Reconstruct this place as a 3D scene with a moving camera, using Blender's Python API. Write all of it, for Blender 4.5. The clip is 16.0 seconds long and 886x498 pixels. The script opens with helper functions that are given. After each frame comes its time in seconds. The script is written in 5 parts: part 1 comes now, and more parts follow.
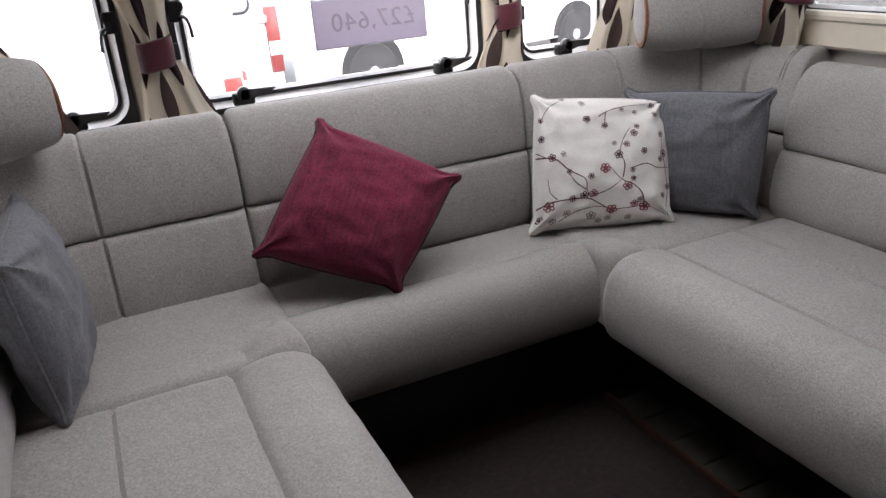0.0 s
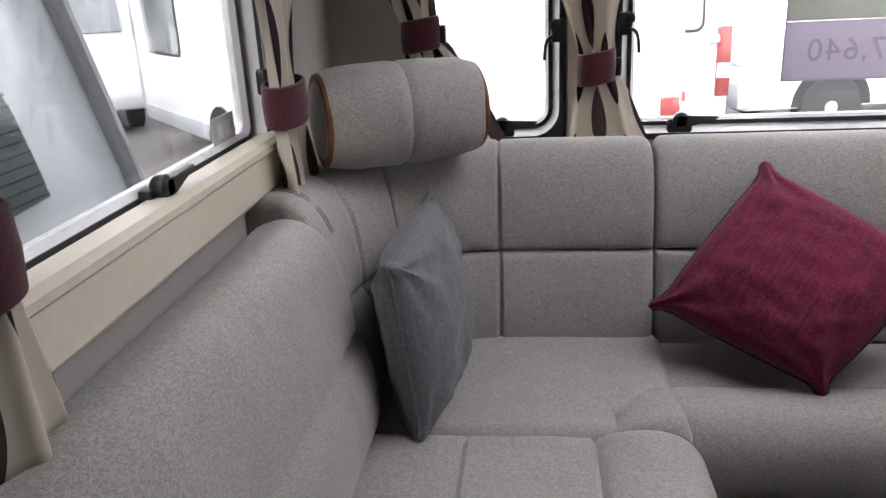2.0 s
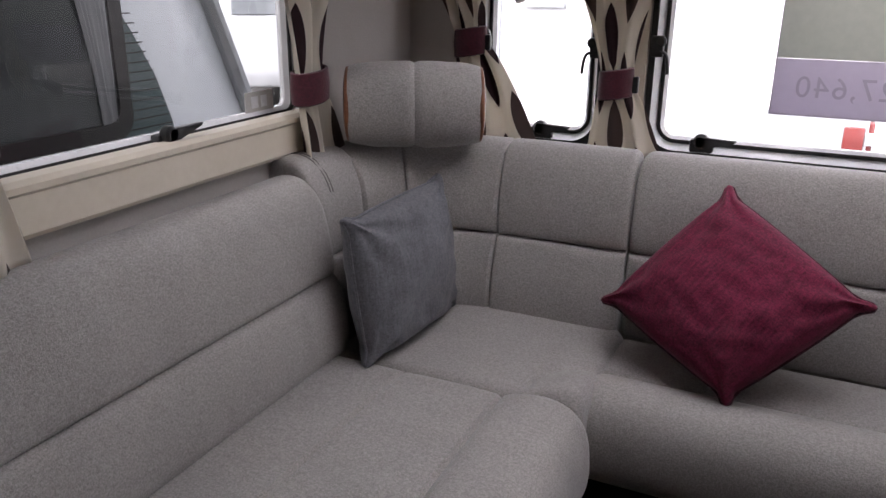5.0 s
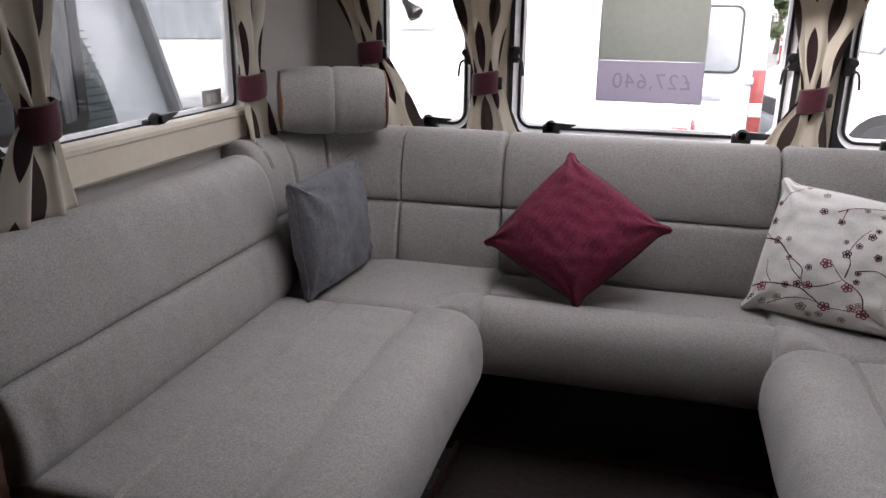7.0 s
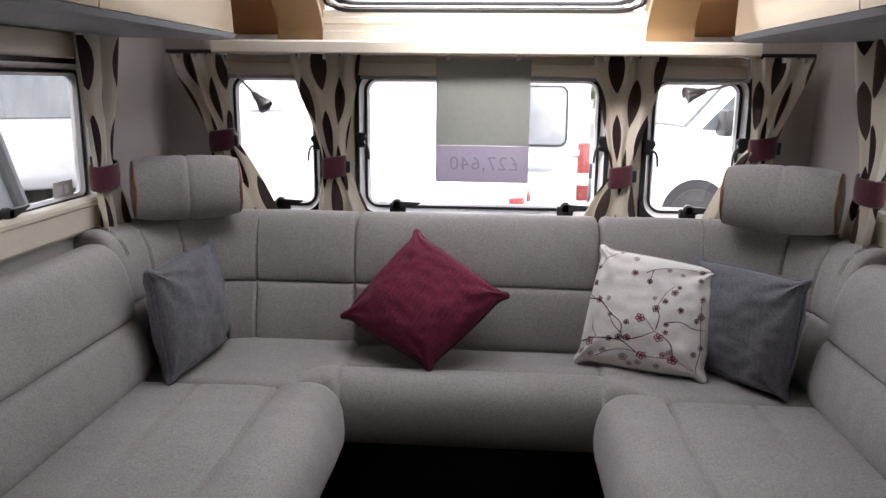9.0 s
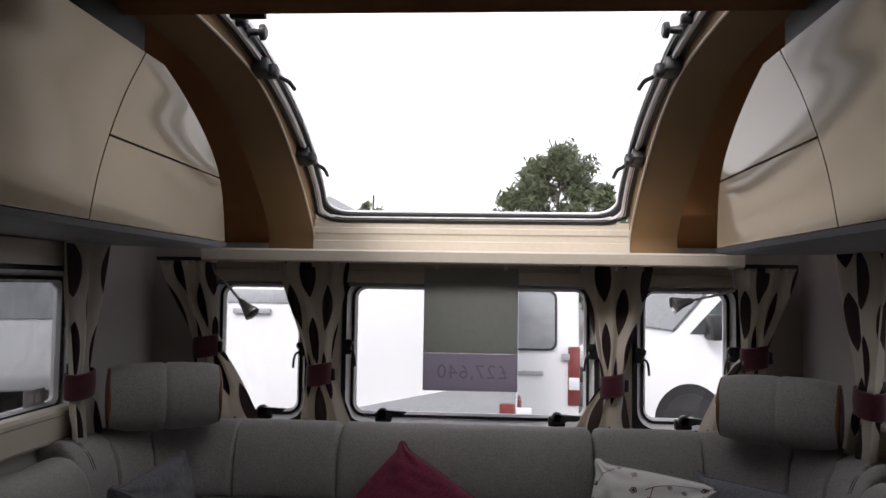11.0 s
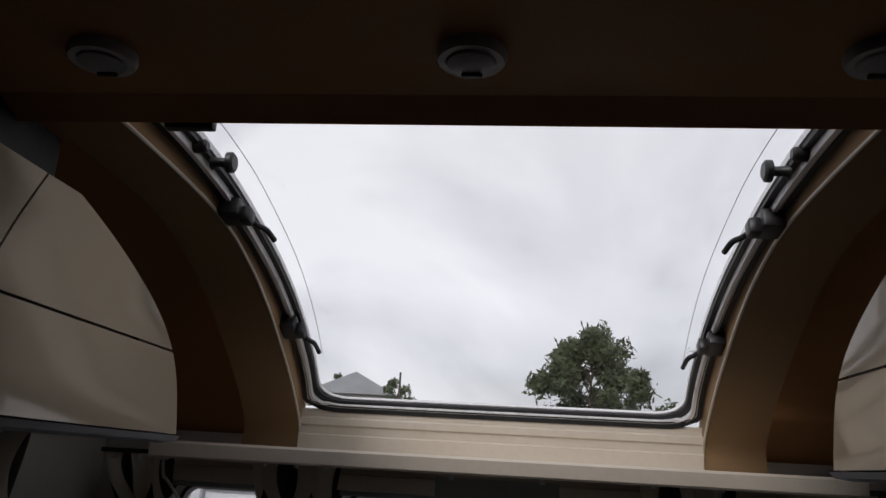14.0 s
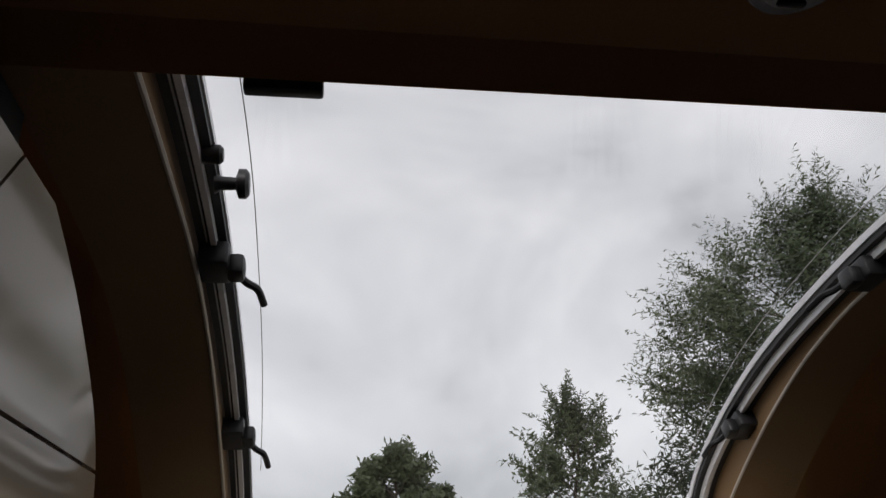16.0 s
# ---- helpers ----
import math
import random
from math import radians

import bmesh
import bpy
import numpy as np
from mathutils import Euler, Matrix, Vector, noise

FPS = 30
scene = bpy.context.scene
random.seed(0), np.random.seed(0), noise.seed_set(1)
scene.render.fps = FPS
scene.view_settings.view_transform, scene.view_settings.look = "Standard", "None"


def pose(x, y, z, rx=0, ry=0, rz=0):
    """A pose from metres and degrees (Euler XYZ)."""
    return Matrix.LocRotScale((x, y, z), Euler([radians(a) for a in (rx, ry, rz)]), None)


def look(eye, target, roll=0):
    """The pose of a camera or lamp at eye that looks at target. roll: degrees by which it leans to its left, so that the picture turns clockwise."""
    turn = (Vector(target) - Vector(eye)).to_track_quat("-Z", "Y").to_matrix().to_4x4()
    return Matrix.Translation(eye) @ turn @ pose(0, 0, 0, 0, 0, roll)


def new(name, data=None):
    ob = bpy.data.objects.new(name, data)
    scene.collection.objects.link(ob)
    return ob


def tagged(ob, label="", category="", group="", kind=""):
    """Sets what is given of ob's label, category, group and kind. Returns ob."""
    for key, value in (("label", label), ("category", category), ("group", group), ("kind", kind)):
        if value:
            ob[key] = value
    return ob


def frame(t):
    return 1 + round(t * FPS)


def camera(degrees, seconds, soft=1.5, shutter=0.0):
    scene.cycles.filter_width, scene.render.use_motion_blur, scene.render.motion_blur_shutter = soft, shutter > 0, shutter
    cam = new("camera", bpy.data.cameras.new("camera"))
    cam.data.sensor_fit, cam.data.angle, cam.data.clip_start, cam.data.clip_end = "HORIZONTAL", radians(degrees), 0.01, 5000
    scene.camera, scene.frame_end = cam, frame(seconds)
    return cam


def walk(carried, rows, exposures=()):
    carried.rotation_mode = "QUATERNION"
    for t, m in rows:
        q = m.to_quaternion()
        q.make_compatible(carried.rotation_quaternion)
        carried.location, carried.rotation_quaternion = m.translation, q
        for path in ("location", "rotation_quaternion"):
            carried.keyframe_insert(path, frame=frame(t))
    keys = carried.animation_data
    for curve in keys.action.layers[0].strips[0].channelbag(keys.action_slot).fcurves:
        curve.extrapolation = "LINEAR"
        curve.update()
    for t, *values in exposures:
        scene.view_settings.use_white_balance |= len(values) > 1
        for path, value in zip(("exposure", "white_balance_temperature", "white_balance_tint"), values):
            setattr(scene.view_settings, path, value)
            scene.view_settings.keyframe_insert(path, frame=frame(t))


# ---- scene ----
cam = camera(59.4, 16.0)
PATH = [
    (0, (-0.676, -1.946, 1.235), (0.067, -0.25, 0.48), -4.7),
    (0.5, (-0.739, -1.898, 1.23), (-0.038, -0.173, 0.501), -4.6),
    (1, (-0.763, -1.832, 1.215), (-0.23, -0.042, 0.499), -2.3),
    (1.5, (-0.723, -1.803, 1.226), (-0.552, 0.061, 0.524), -1.8),
    (2, (-0.644, -1.716, 1.216), (-0.871, 0.16, 0.56), -2.8),
    (2.5, (-0.569, -1.618, 1.22), (-1.018, 0.229, 0.598), -1.8),
    (3, (-0.449, -1.532, 1.255), (-1.124, 0.242, 0.625), -0.1),
    (3.5, (-0.361, -1.497, 1.264), (-1.149, 0.223, 0.616), 1.4),
    (4, (-0.276, -1.586, 1.263), (-1.054, 0.132, 0.598), 1.4),
    (6.5, (0.14, -2.275, 1.237), (-0.675, -0.556, 0.621), -1.6),
    (7, (0.043, -2.409, 1.246), (-0.458, -0.566, 0.651), 0.7),
    (7.5, (0.029, -2.503, 1.266), (-0.194, -0.599, 0.696), 1.3),
    (8, (0.043, -2.57, 1.279), (-0.101, -0.649, 0.743), 0.7),
    (10.5, (0.085, -2.524, 1.318), (-0.061, -0.53, 1.248), 0.7),
    (11, (0.078, -2.514, 1.318), (-0.05, -0.521, 1.412), 0.9),
    (11.5, (0.06, -2.508, 1.319), (-0.035, -0.523, 1.544), 0.8),
    (12, (0.049, -2.509, 1.325), (-0.021, -0.533, 1.624), 0.7),
    (12.5, (0.049, -2.51, 1.325), (0.002, -0.537, 1.649), 0.8),
    (13, (0.036, -2.455, 1.344), (0.004, -0.483, 1.678), 0.6),
    (13.5, (0.005, -2.262, 1.368), (-0.066, -0.305, 1.777), 1.1),
    (14, (0.067, -2.014, 1.397), (-0.147, -0.101, 1.939), 3.3),
    (14.5, (0.012, -1.812, 1.396), (-0.119, 0.03, 2.165), 4.7),
    (15, (-0.138, -1.69, 1.405), (-0.025, 0.099, 2.293), 0.2),
    (15.5, (-0.234, -1.628, 1.435), (-0.013, 0.171, 2.281), -2.4),
    (16, (-0.365, -1.651, 1.41), (-0.045, 0.143, 2.235), -3.0),
]
walk(cam, [(t, look(eye, target, roll)) for t, eye, target, roll in PATH], exposures=((0.0, 3.08, 6580, 14.5), (1.5, 3.08, 6580, 14.5), (2.5, 2.88, 6600, 16.0), (4.0, 2.62, 6620, 20.0), (6.5, 2.78, 6580, 18.0), (8.0, 2.84, 6580, 16.5), (10.5, 1.95, 6620, 17.0), (11.0, 1.08, 6580, 16.5), (11.5, 0.43, 6580, 16.0), (12.5, -0.08, 6500, 16.0), (14.0, -0.05, 6500, 16.0), (15.0, -0.02, 6560, 14.5), (16.0, -0.2, 6580, 13.5)))

# ---- world, sun ----
world = bpy.data.worlds.new("overcast_sky")
scene.world = world
world.use_nodes = True
SKY_GAIN = 1.0


def build_world():
    nt = world.node_tree
    nt.nodes.clear()
    n, l = nt.nodes.new, nt.links.new
    out, bg = n("ShaderNodeOutputWorld"), n("ShaderNodeBackground")
    sky = n("ShaderNodeTexSky")
    sky.sky_type, sky.sun_disc = "NISHITA", False
    sky.sun_elevation, sky.sun_rotation = radians(36), radians(201)
    dim = n("ShaderNodeVectorMath")
    dim.operation = "SCALE"
    dim.inputs["Scale"].default_value = 0.012
    l(sky.outputs[0], dim.inputs[0])
    co = n("ShaderNodeTexCoord")
    mp = n("ShaderNodeMapping")
    mp.inputs["Scale"].default_value = (1.0, 1.0, 1.5)
    l(co.outputs["Generated"], mp.inputs["Vector"])
    big, small = n("ShaderNodeTexNoise"), n("ShaderNodeTexNoise")
    big.inputs["Scale"].default_value, big.inputs["Detail"].default_value = 2.1, 5.0
    big.inputs["Distortion"].default_value = 0.5
    small.inputs["Scale"].default_value, small.inputs["Detail"].default_value = 8.0, 4.0
    l(mp.outputs[0], big.inputs["Vector"])
    l(mp.outputs[0], small.inputs["Vector"])
    add = n("ShaderNodeMath")
    add.operation = "MULTIPLY_ADD"
    add.inputs[1].default_value = 0.07
    l(small.outputs[0], add.inputs[0])
    l(big.outputs[0], add.inputs[2])
    ramp = n("ShaderNodeValToRGB")
    e = ramp.color_ramp.elements
    e[0].position, e[0].color = 0.39, (0.45, 0.46, 0.48, 1)
    e[1].position, e[1].color = 0.64, (0.90, 0.905, 0.925, 1)
    mid = e.new(0.50)
    mid.color = (0.70, 0.71, 0.735, 1)
    l(add.outputs[0], ramp.inputs[0])
    mix = n("ShaderNodeVectorMath")
    mix.operation = "ADD"
    l(ramp.outputs[0], mix.inputs[0])
    l(dim.outputs[0], mix.inputs[1])
    l(mix.outputs[0], bg.inputs["Color"])
    bg.inputs["Strength"].default_value = SKY_GAIN
    l(bg.outputs[0], out.inputs[0])


build_world()
sun = new("sun", bpy.data.lights.new("sun", "SUN"))
sun.data.energy, sun.data.angle, sun.data.color = 1.1, radians(20), (1.0, 0.98, 0.955)
sun.matrix_world = look((-3.5, -9, 7), (0, 0, 0))

# ---- materials ----


def nodes_of(name):
    m = bpy.data.materials.new(name)
    m.use_nodes = True
    return m, m.node_tree.nodes, m.node_tree.links, m.node_tree.nodes["Principled BSDF"]


def surface(name, dark, light, scale=6.0, fine=80.0, rough=0.6, bump=0.1, dist=0.002, metal=0.0, stretch=(1, 1, 1), vary=0.0, coat=0.0, sheen=0.0):
    """A two-scale surface: broad mottling between two colours, fine grain as relief and roughness."""
    m, nodes, links, p = nodes_of(name)
    co = nodes.new("ShaderNodeTexCoord")
    mp = nodes.new("ShaderNodeMapping")
    mp.inputs["Scale"].default_value = stretch
    links.new(co.outputs["Object"], mp.inputs["Vector"])
    a, b = nodes.new("ShaderNodeTexNoise"), nodes.new("ShaderNodeTexNoise")
    a.inputs["Scale"].default_value, a.inputs["Detail"].default_value = scale, 4.0
    b.inputs["Scale"].default_value, b.inputs["Detail"].default_value = fine, 3.0
    links.new(mp.outputs[0], a.inputs["Vector"])
    links.new(mp.outputs[0], b.inputs["Vector"])
    mixf = nodes.new("ShaderNodeMath")
    mixf.operation = "MULTIPLY_ADD"
    mixf.inputs[1].default_value = 0.55
    half = nodes.new("ShaderNodeMath")
    half.operation = "MULTIPLY"
    half.inputs[1].default_value = 0.45
    links.new(b.outputs[0], half.inputs[0])
    links.new(a.outputs[0], mixf.inputs[0])
    links.new(half.outputs[0], mixf.inputs[2])
    ramp = nodes.new("ShaderNodeValToRGB")
    e = ramp.color_ramp.elements
    e[0].position, e[0].color = 0.36, (*dark, 1)
    e[1].position, e[1].color = 0.64, (*light, 1)
    links.new(mixf.outputs[0], ramp.inputs[0])
    last = ramp.outputs[0]
    if vary:
        oi, hs, mr = nodes.new("ShaderNodeObjectInfo"), nodes.new("ShaderNodeHueSaturation"), nodes.new("ShaderNodeMapRange")
        mr.inputs["To Min"].default_value, mr.inputs["To Max"].default_value = 1 - vary, 1 + vary
        links.new(oi.outputs["Random"], mr.inputs["Value"])
        links.new(mr.outputs[0], hs.inputs["Value"])
        links.new(last, hs.inputs["Color"])
        last = hs.outputs[0]
    links.new(last, p.inputs["Base Color"])
    rr = nodes.new("ShaderNodeMapRange")
    rr.inputs["To Min"].default_value, rr.inputs["To Max"].default_value = rough * 0.85, min(1, rough * 1.15)
    links.new(a.outputs[0], rr.inputs["Value"])
    links.new(rr.outputs[0], p.inputs["Roughness"])
    p.inputs["Metallic"].default_value = metal
    if coat:
        p.inputs["Coat Weight"].default_value, p.inputs["Coat Roughness"].default_value = coat, 0.06
    if sheen:
        p.inputs["Sheen Weight"].default_value, p.inputs["Sheen Roughness"].default_value = sheen, 0.5
    if bump:
        bp = nodes.new("ShaderNodeBump")
        bp.inputs["Strength"].default_value, bp.inputs["Distance"].default_value = bump, dist
        links.new(b.outputs[0], bp.inputs["Height"])
        links.new(bp.outputs[0], p.inputs["Normal"])
    return m


def weave(name, dark, light, thread=420.0, bump=0.6, slub=0.16, sheen=0.25, streak=0.0):
    """Upholstery cloth: crossed threads, slubs and broad wear."""
    m, nodes, links, p = nodes_of(name)
    co = nodes.new("ShaderNodeTexCoord")

    def noise_tex(scale, stretch, detail=2.0):
        mp = nodes.new("ShaderNodeMapping")
        mp.inputs["Scale"].default_value = stretch
        links.new(co.outputs["Object"], mp.inputs["Vector"])
        t = nodes.new("ShaderNodeTexNoise")
        t.inputs["Scale"].default_value, t.inputs["Detail"].default_value = scale, detail
        links.new(mp.outputs[0], t.inputs["Vector"])
        return t.outputs[0]

    def op(kind, x, y):
        k = nodes.new("ShaderNodeMath")
        k.operation = kind
        for i, v in enumerate((x, y)):
            if isinstance(v, (int, float)):
                k.inputs[i].default_value = v
            else:
                links.new(v, k.inputs[i])
        return k.outputs[0]
    across = noise_tex(thread, (1, 1, 0.4))
    along = noise_tex(thread, (0.4, 0.4, 1))
    grain = noise_tex(thread * 1.4, (1, 1, 1), 1.0)
    broad = noise_tex(7.0, (1, 1, 1), 4.0)
    fibre = op("MULTIPLY", op("ADD", op("ADD", across, along), grain), 1 / 3)
    tone = op("ADD", op("MULTIPLY", fibre, 1 - 0.45 * slub), op("MULTIPLY", broad, 0.45 * slub))
    if streak:
        tone = op("ADD", op("MULTIPLY", tone, 1 - streak), op("MULTIPLY", noise_tex(150.0, (1, 1, 0.05), 3.0), streak))
    ramp = nodes.new("ShaderNodeValToRGB")
    e = ramp.color_ramp.elements
    e[0].position, e[0].color = 0.41, (*dark, 1)
    e[1].position, e[1].color = 0.59, (*light, 1)
    links.new(tone, ramp.inputs[0])
    links.new(ramp.outputs[0], p.inputs["Base Color"])
    p.inputs["Roughness"].default_value = 0.92
    p.inputs["Sheen Weight"].default_value, p.inputs["Sheen Roughness"].default_value = sheen, 0.5
    wrinkle = noise_tex(16.0, (1, 1, 1), 3.0)
    b1, b2 = nodes.new("ShaderNodeBump"), nodes.new("ShaderNodeBump")
    b1.inputs["Strength"].default_value, b1.inputs["Distance"].default_value = 0.35, 0.006
    b2.inputs["Strength"].default_value, b2.inputs["Distance"].default_value = bump, 0.0015
    links.new(wrinkle, b1.inputs["Height"])
    links.new(fibre, b2.inputs["Height"])
    links.new(b1.outputs[0], b2.inputs["Normal"])
    links.new(b2.outputs[0], p.inputs["Normal"])
    return m


def glass_mat(name, tint=(0.97, 0.985, 0.98), gloss=0.03):
    """Thin clear acrylic: lets light straight through, with a mirror gloss that grows at a slant."""
    m, nodes, links, p = nodes_of(name)
    nodes.remove(p)
    tr, gl, lw, fr, mx = (nodes.new(k) for k in ("ShaderNodeBsdfTransparent", "ShaderNodeBsdfGlossy", "ShaderNodeLayerWeight", "ShaderNodeMath", "ShaderNodeMixShader"))
    tr.inputs["Color"].default_value = (*tint, 1)
    gl.inputs["Roughness"].default_value = gloss
    lw.inputs["Blend"].default_value = 0.5
    steep = nodes.new("ShaderNodeMath")
    steep.operation, fr.operation = "POWER", "MULTIPLY_ADD"
    steep.inputs[1].default_value, fr.inputs[1].default_value, fr.inputs[2].default_value = 4.0, 0.45, 0.025
    links.new(lw.outputs["Facing"], steep.inputs[0])
    links.new(steep.outputs[0], fr.inputs[0])
    links.new(fr.outputs[0], mx.inputs[0])
    links.new(tr.outputs[0], mx.inputs[1])
    links.new(gl.outputs[0], mx.inputs[2])
    links.new(mx.outputs[0], nodes["Material Output"].inputs["Surface"])
    return m


def curtain_cloth(name):
    """Cream cotton printed with columns of pointed dark leaves; u, v in metres of cloth."""
    m, nodes, links, p = nodes_of(name)
    uv = nodes.new("ShaderNodeUVMap")
    uv.uv_map = "cloth"
    sep = nodes.new("ShaderNodeSeparateXYZ")
    links.new(uv.outputs[0], sep.inputs[0])

    def op(kind, *xs):
        k = nodes.new("ShaderNodeMath")
        k.operation = kind
        for i, v in enumerate(xs):
            if isinstance(v, (int, float)):
                k.inputs[i].default_value = v
            else:
                links.new(v, k.inputs[i])
        return k.outputs[0]
    U, V = sep.outputs[0], sep.outputs[1]
    pu, pv, hw, hh = 0.098, 0.225, 0.034, 0.080
    col = op("FLOOR", op("DIVIDE", U, pu))
    odd = op("MODULO", op("ABSOLUTE", col), 2.0)
    du = op("SUBTRACT", U, op("MULTIPLY", op("ADD", col, 0.5), pu))
    vs = op("DIVIDE", op("ADD", V, op("MULTIPLY", odd, pv * 0.5)), pv)
    dv = op("MULTIPLY", op("SUBTRACT", op("FRACT", vs), 0.5), pv)
    q = op("DIVIDE", dv, hh)
    edge = op("MULTIPLY", op("SUBTRACT", 1.0, op("MULTIPLY", q, q)), hw)
    leaf = op("GREATER_THAN", edge, op("ABSOLUTE", du))
    tone = op("GREATER_THAN", op("FRACT", op("MULTIPLY", op("ADD", op("FLOOR", vs), col), 0.5)), 0.25)
    nz = nodes.new("ShaderNodeTexNoise")
    nz.inputs["Scale"].default_value = 900
    links.new(uv.outputs[0], nz.inputs["Vector"])

    def mix(f, a, b):
        k = nodes.new("ShaderNodeMix")
        k.data_type = "RGBA"
        links.new(f, k.inputs[0])
        for s, v in ((6, a), (7, b)):
            if isinstance(v, tuple):
                k.inputs[s].default_value = (*v, 1)
            else:
                links.new(v, k.inputs[s])
        return k.outputs[2]
    ink = mix(tone, (0.035, 0.014, 0.018), (0.075, 0.05, 0.045))
    cream = mix(nz.outputs[0], (0.66, 0.61, 0.525), (0.79, 0.74, 0.655))
    links.new(mix(leaf, cream, ink), p.inputs["Base Color"])
    p.inputs["Roughness"].default_value = 0.85
    bp = nodes.new("ShaderNodeBump")
    bp.inputs["Strength"].default_value, bp.inputs["Distance"].default_value = 0.2, 0.001
    links.new(nz.outputs[0], bp.inputs["Height"])
    links.new(bp.outputs[0], p.inputs["Normal"])
    return m


SOFA = weave("sofa_cloth", (0.212, 0.198, 0.189), (0.373, 0.352, 0.338), thread=470)
PIPING = surface("dark_piping", (0.11, 0.10, 0.095), (0.15, 0.14, 0.13), rough=0.8)
RED = weave("burgundy_cloth", (0.068, 0.003, 0.017), (0.185, 0.012, 0.047), thread=300, slub=0.3, sheen=0.03, streak=0.25)
REDTRIM = weave("burgundy_trim", (0.035, 0.004, 0.012), (0.075, 0.010, 0.026), thread=300)
GREY = weave("slate_cloth", (0.086, 0.087, 0.096), (0.152, 0.154, 0.168), thread=260, slub=0.3, sheen=0.08, streak=0.2)
IVORY = weave("ivory_cloth", (0.64, 0.615, 0.585), (0.75, 0.725, 0.695), thread=500, bump=0.15, slub=0.2)
PLUM = surface("plum_ink", (0.045, 0.014, 0.022), (0.12, 0.035, 0.05), scale=60, fine=500, rough=0.85, bump=0)
PLUM_RED = surface("plum_red_ink", (0.16, 0.035, 0.05), (0.26, 0.075, 0.09), scale=60, fine=500, rough=0.85, bump=0)
TAUPE_INK = surface("taupe_ink", (0.20, 0.15, 0.14), (0.30, 0.25, 0.24), scale=60, fine=500, rough=0.85, bump=0)
TIE = weave("tieback_cloth", (0.042, 0.0035, 0.010), (0.075, 0.007, 0.018), thread=350)
CURTAIN = curtain_cloth("leaf_curtain")
CREAM = surface("cream_laminate", (0.63, 0.565, 0.465), (0.68, 0.615, 0.515), scale=3, fine=60, rough=0.38, bump=0.03)
GLOSS = surface("glossy_cream_door", (0.395, 0.325, 0.240), (0.435, 0.36, 0.27), scale=1.4, fine=2.6, rough=0.10, bump=0.012, dist=0.010, coat=0.7)
FLANK = surface("tan_lining", (0.24, 0.146, 0.068), (0.29, 0.178, 0.085), scale=4, fine=300, rough=0.7, bump=0.06)
CEIL = surface("tan_ceiling_board", (0.31, 0.145, 0.055), (0.37, 0.18, 0.068), scale=4, fine=260, rough=0.72, bump=0.06)
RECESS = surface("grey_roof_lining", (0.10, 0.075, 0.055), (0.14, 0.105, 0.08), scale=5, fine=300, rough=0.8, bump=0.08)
WALL = surface("pale_wallboard", (0.42, 0.395, 0.37), (0.48, 0.455, 0.43), scale=5, fine=240, rough=0.6, bump=0.06)
UNDER = surface("grey_locker_base", (0.26, 0.275, 0.29), (0.32, 0.335, 0.35), scale=6, fine=120, rough=0.45, bump=0.03)
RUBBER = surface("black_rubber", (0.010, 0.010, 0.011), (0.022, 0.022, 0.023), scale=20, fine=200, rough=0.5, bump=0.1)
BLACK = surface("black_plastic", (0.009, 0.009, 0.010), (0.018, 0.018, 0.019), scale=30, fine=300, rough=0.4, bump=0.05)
ALU = surface("pale_aluminium", (0.74, 0.74, 0.75), (0.84, 0.84, 0.85), scale=12, fine=200, rough=0.28, bump=0.03)
STEEL = surface("brushed_nickel", (0.40, 0.39, 0.38), (0.52, 0.51, 0.50), scale=40, fine=300, rough=0.3, bump=0.03, metal=0.9)
WOODTRIM = surface("tan_leather_piping", (0.13, 0.042, 0.017), (0.21, 0.078, 0.032), scale=25, fine=200, rough=0.5, bump=0.1)
WOOD = surface("walnut_edge", (0.045, 0.018, 0.011), (0.08, 0.034, 0.02), scale=5, fine=40, rough=0.45, stretch=(8, 1, 8), bump=0.05)
SLAT = surface("grey_slat", (0.06, 0.062, 0.057), (0.085, 0.087, 0.079), scale=8, fine=120, rough=0.6, vary=0.08)
CARPET = surface("brown_carpet", (0.014, 0.008, 0.0075), (0.055, 0.034, 0.031), scale=60, fine=420, rough=0.97, bump=0.9, dist=0.012)
GLASS = glass_mat("clear_acrylic")
FRONTGLASS = glass_mat("pale_grey_acrylic", (0.97, 0.975, 0.98))
# grey tint added to hold down the over-bright view through the side windows
SIDEGLASS = glass_mat("view_dimming_acrylic", (0.60, 0.61, 0.615))
CARGLASS = surface("dark_vehicle_glass", (0.05, 0.058, 0.062), (0.10, 0.112, 0.118), scale=1.5, fine=8, rough=0.08, bump=0)
# vehicle glass with the pale sky reflection painted into its base colour
REFLGLASS = surface("painted_reflection_glass", (0.22, 0.235, 0.245), (0.32, 0.335, 0.345), scale=1.5, fine=8, rough=0.08, bump=0)
PAINT = surface("white_vehicle_paint", (0.74, 0.75, 0.76), (0.80, 0.81, 0.82), scale=2, fine=14, rough=0.25, bump=0.02, coat=0.4)
# the white paint again, with the neighbour's bluish shade put into its colour
SHADEWHITE = surface("shaded_white_paint", (0.66, 0.70, 0.735), (0.71, 0.75, 0.785), scale=2, fine=14, rough=0.25, bump=0.02, coat=0.4)
SILVER = surface("silver_grey_panel", (0.30, 0.315, 0.33), (0.37, 0.385, 0.40), scale=2, fine=40, rough=0.4, bump=0.02)
TEAL = surface("grey_green_decal", (0.070, 0.115, 0.120), (0.10, 0.150, 0.155), scale=2, fine=30, rough=0.35, bump=0.01)
TYRE = surface("tyre_rubber", (0.015, 0.015, 0.016), (0.03, 0.03, 0.031), scale=20, fine=120, rough=0.85)
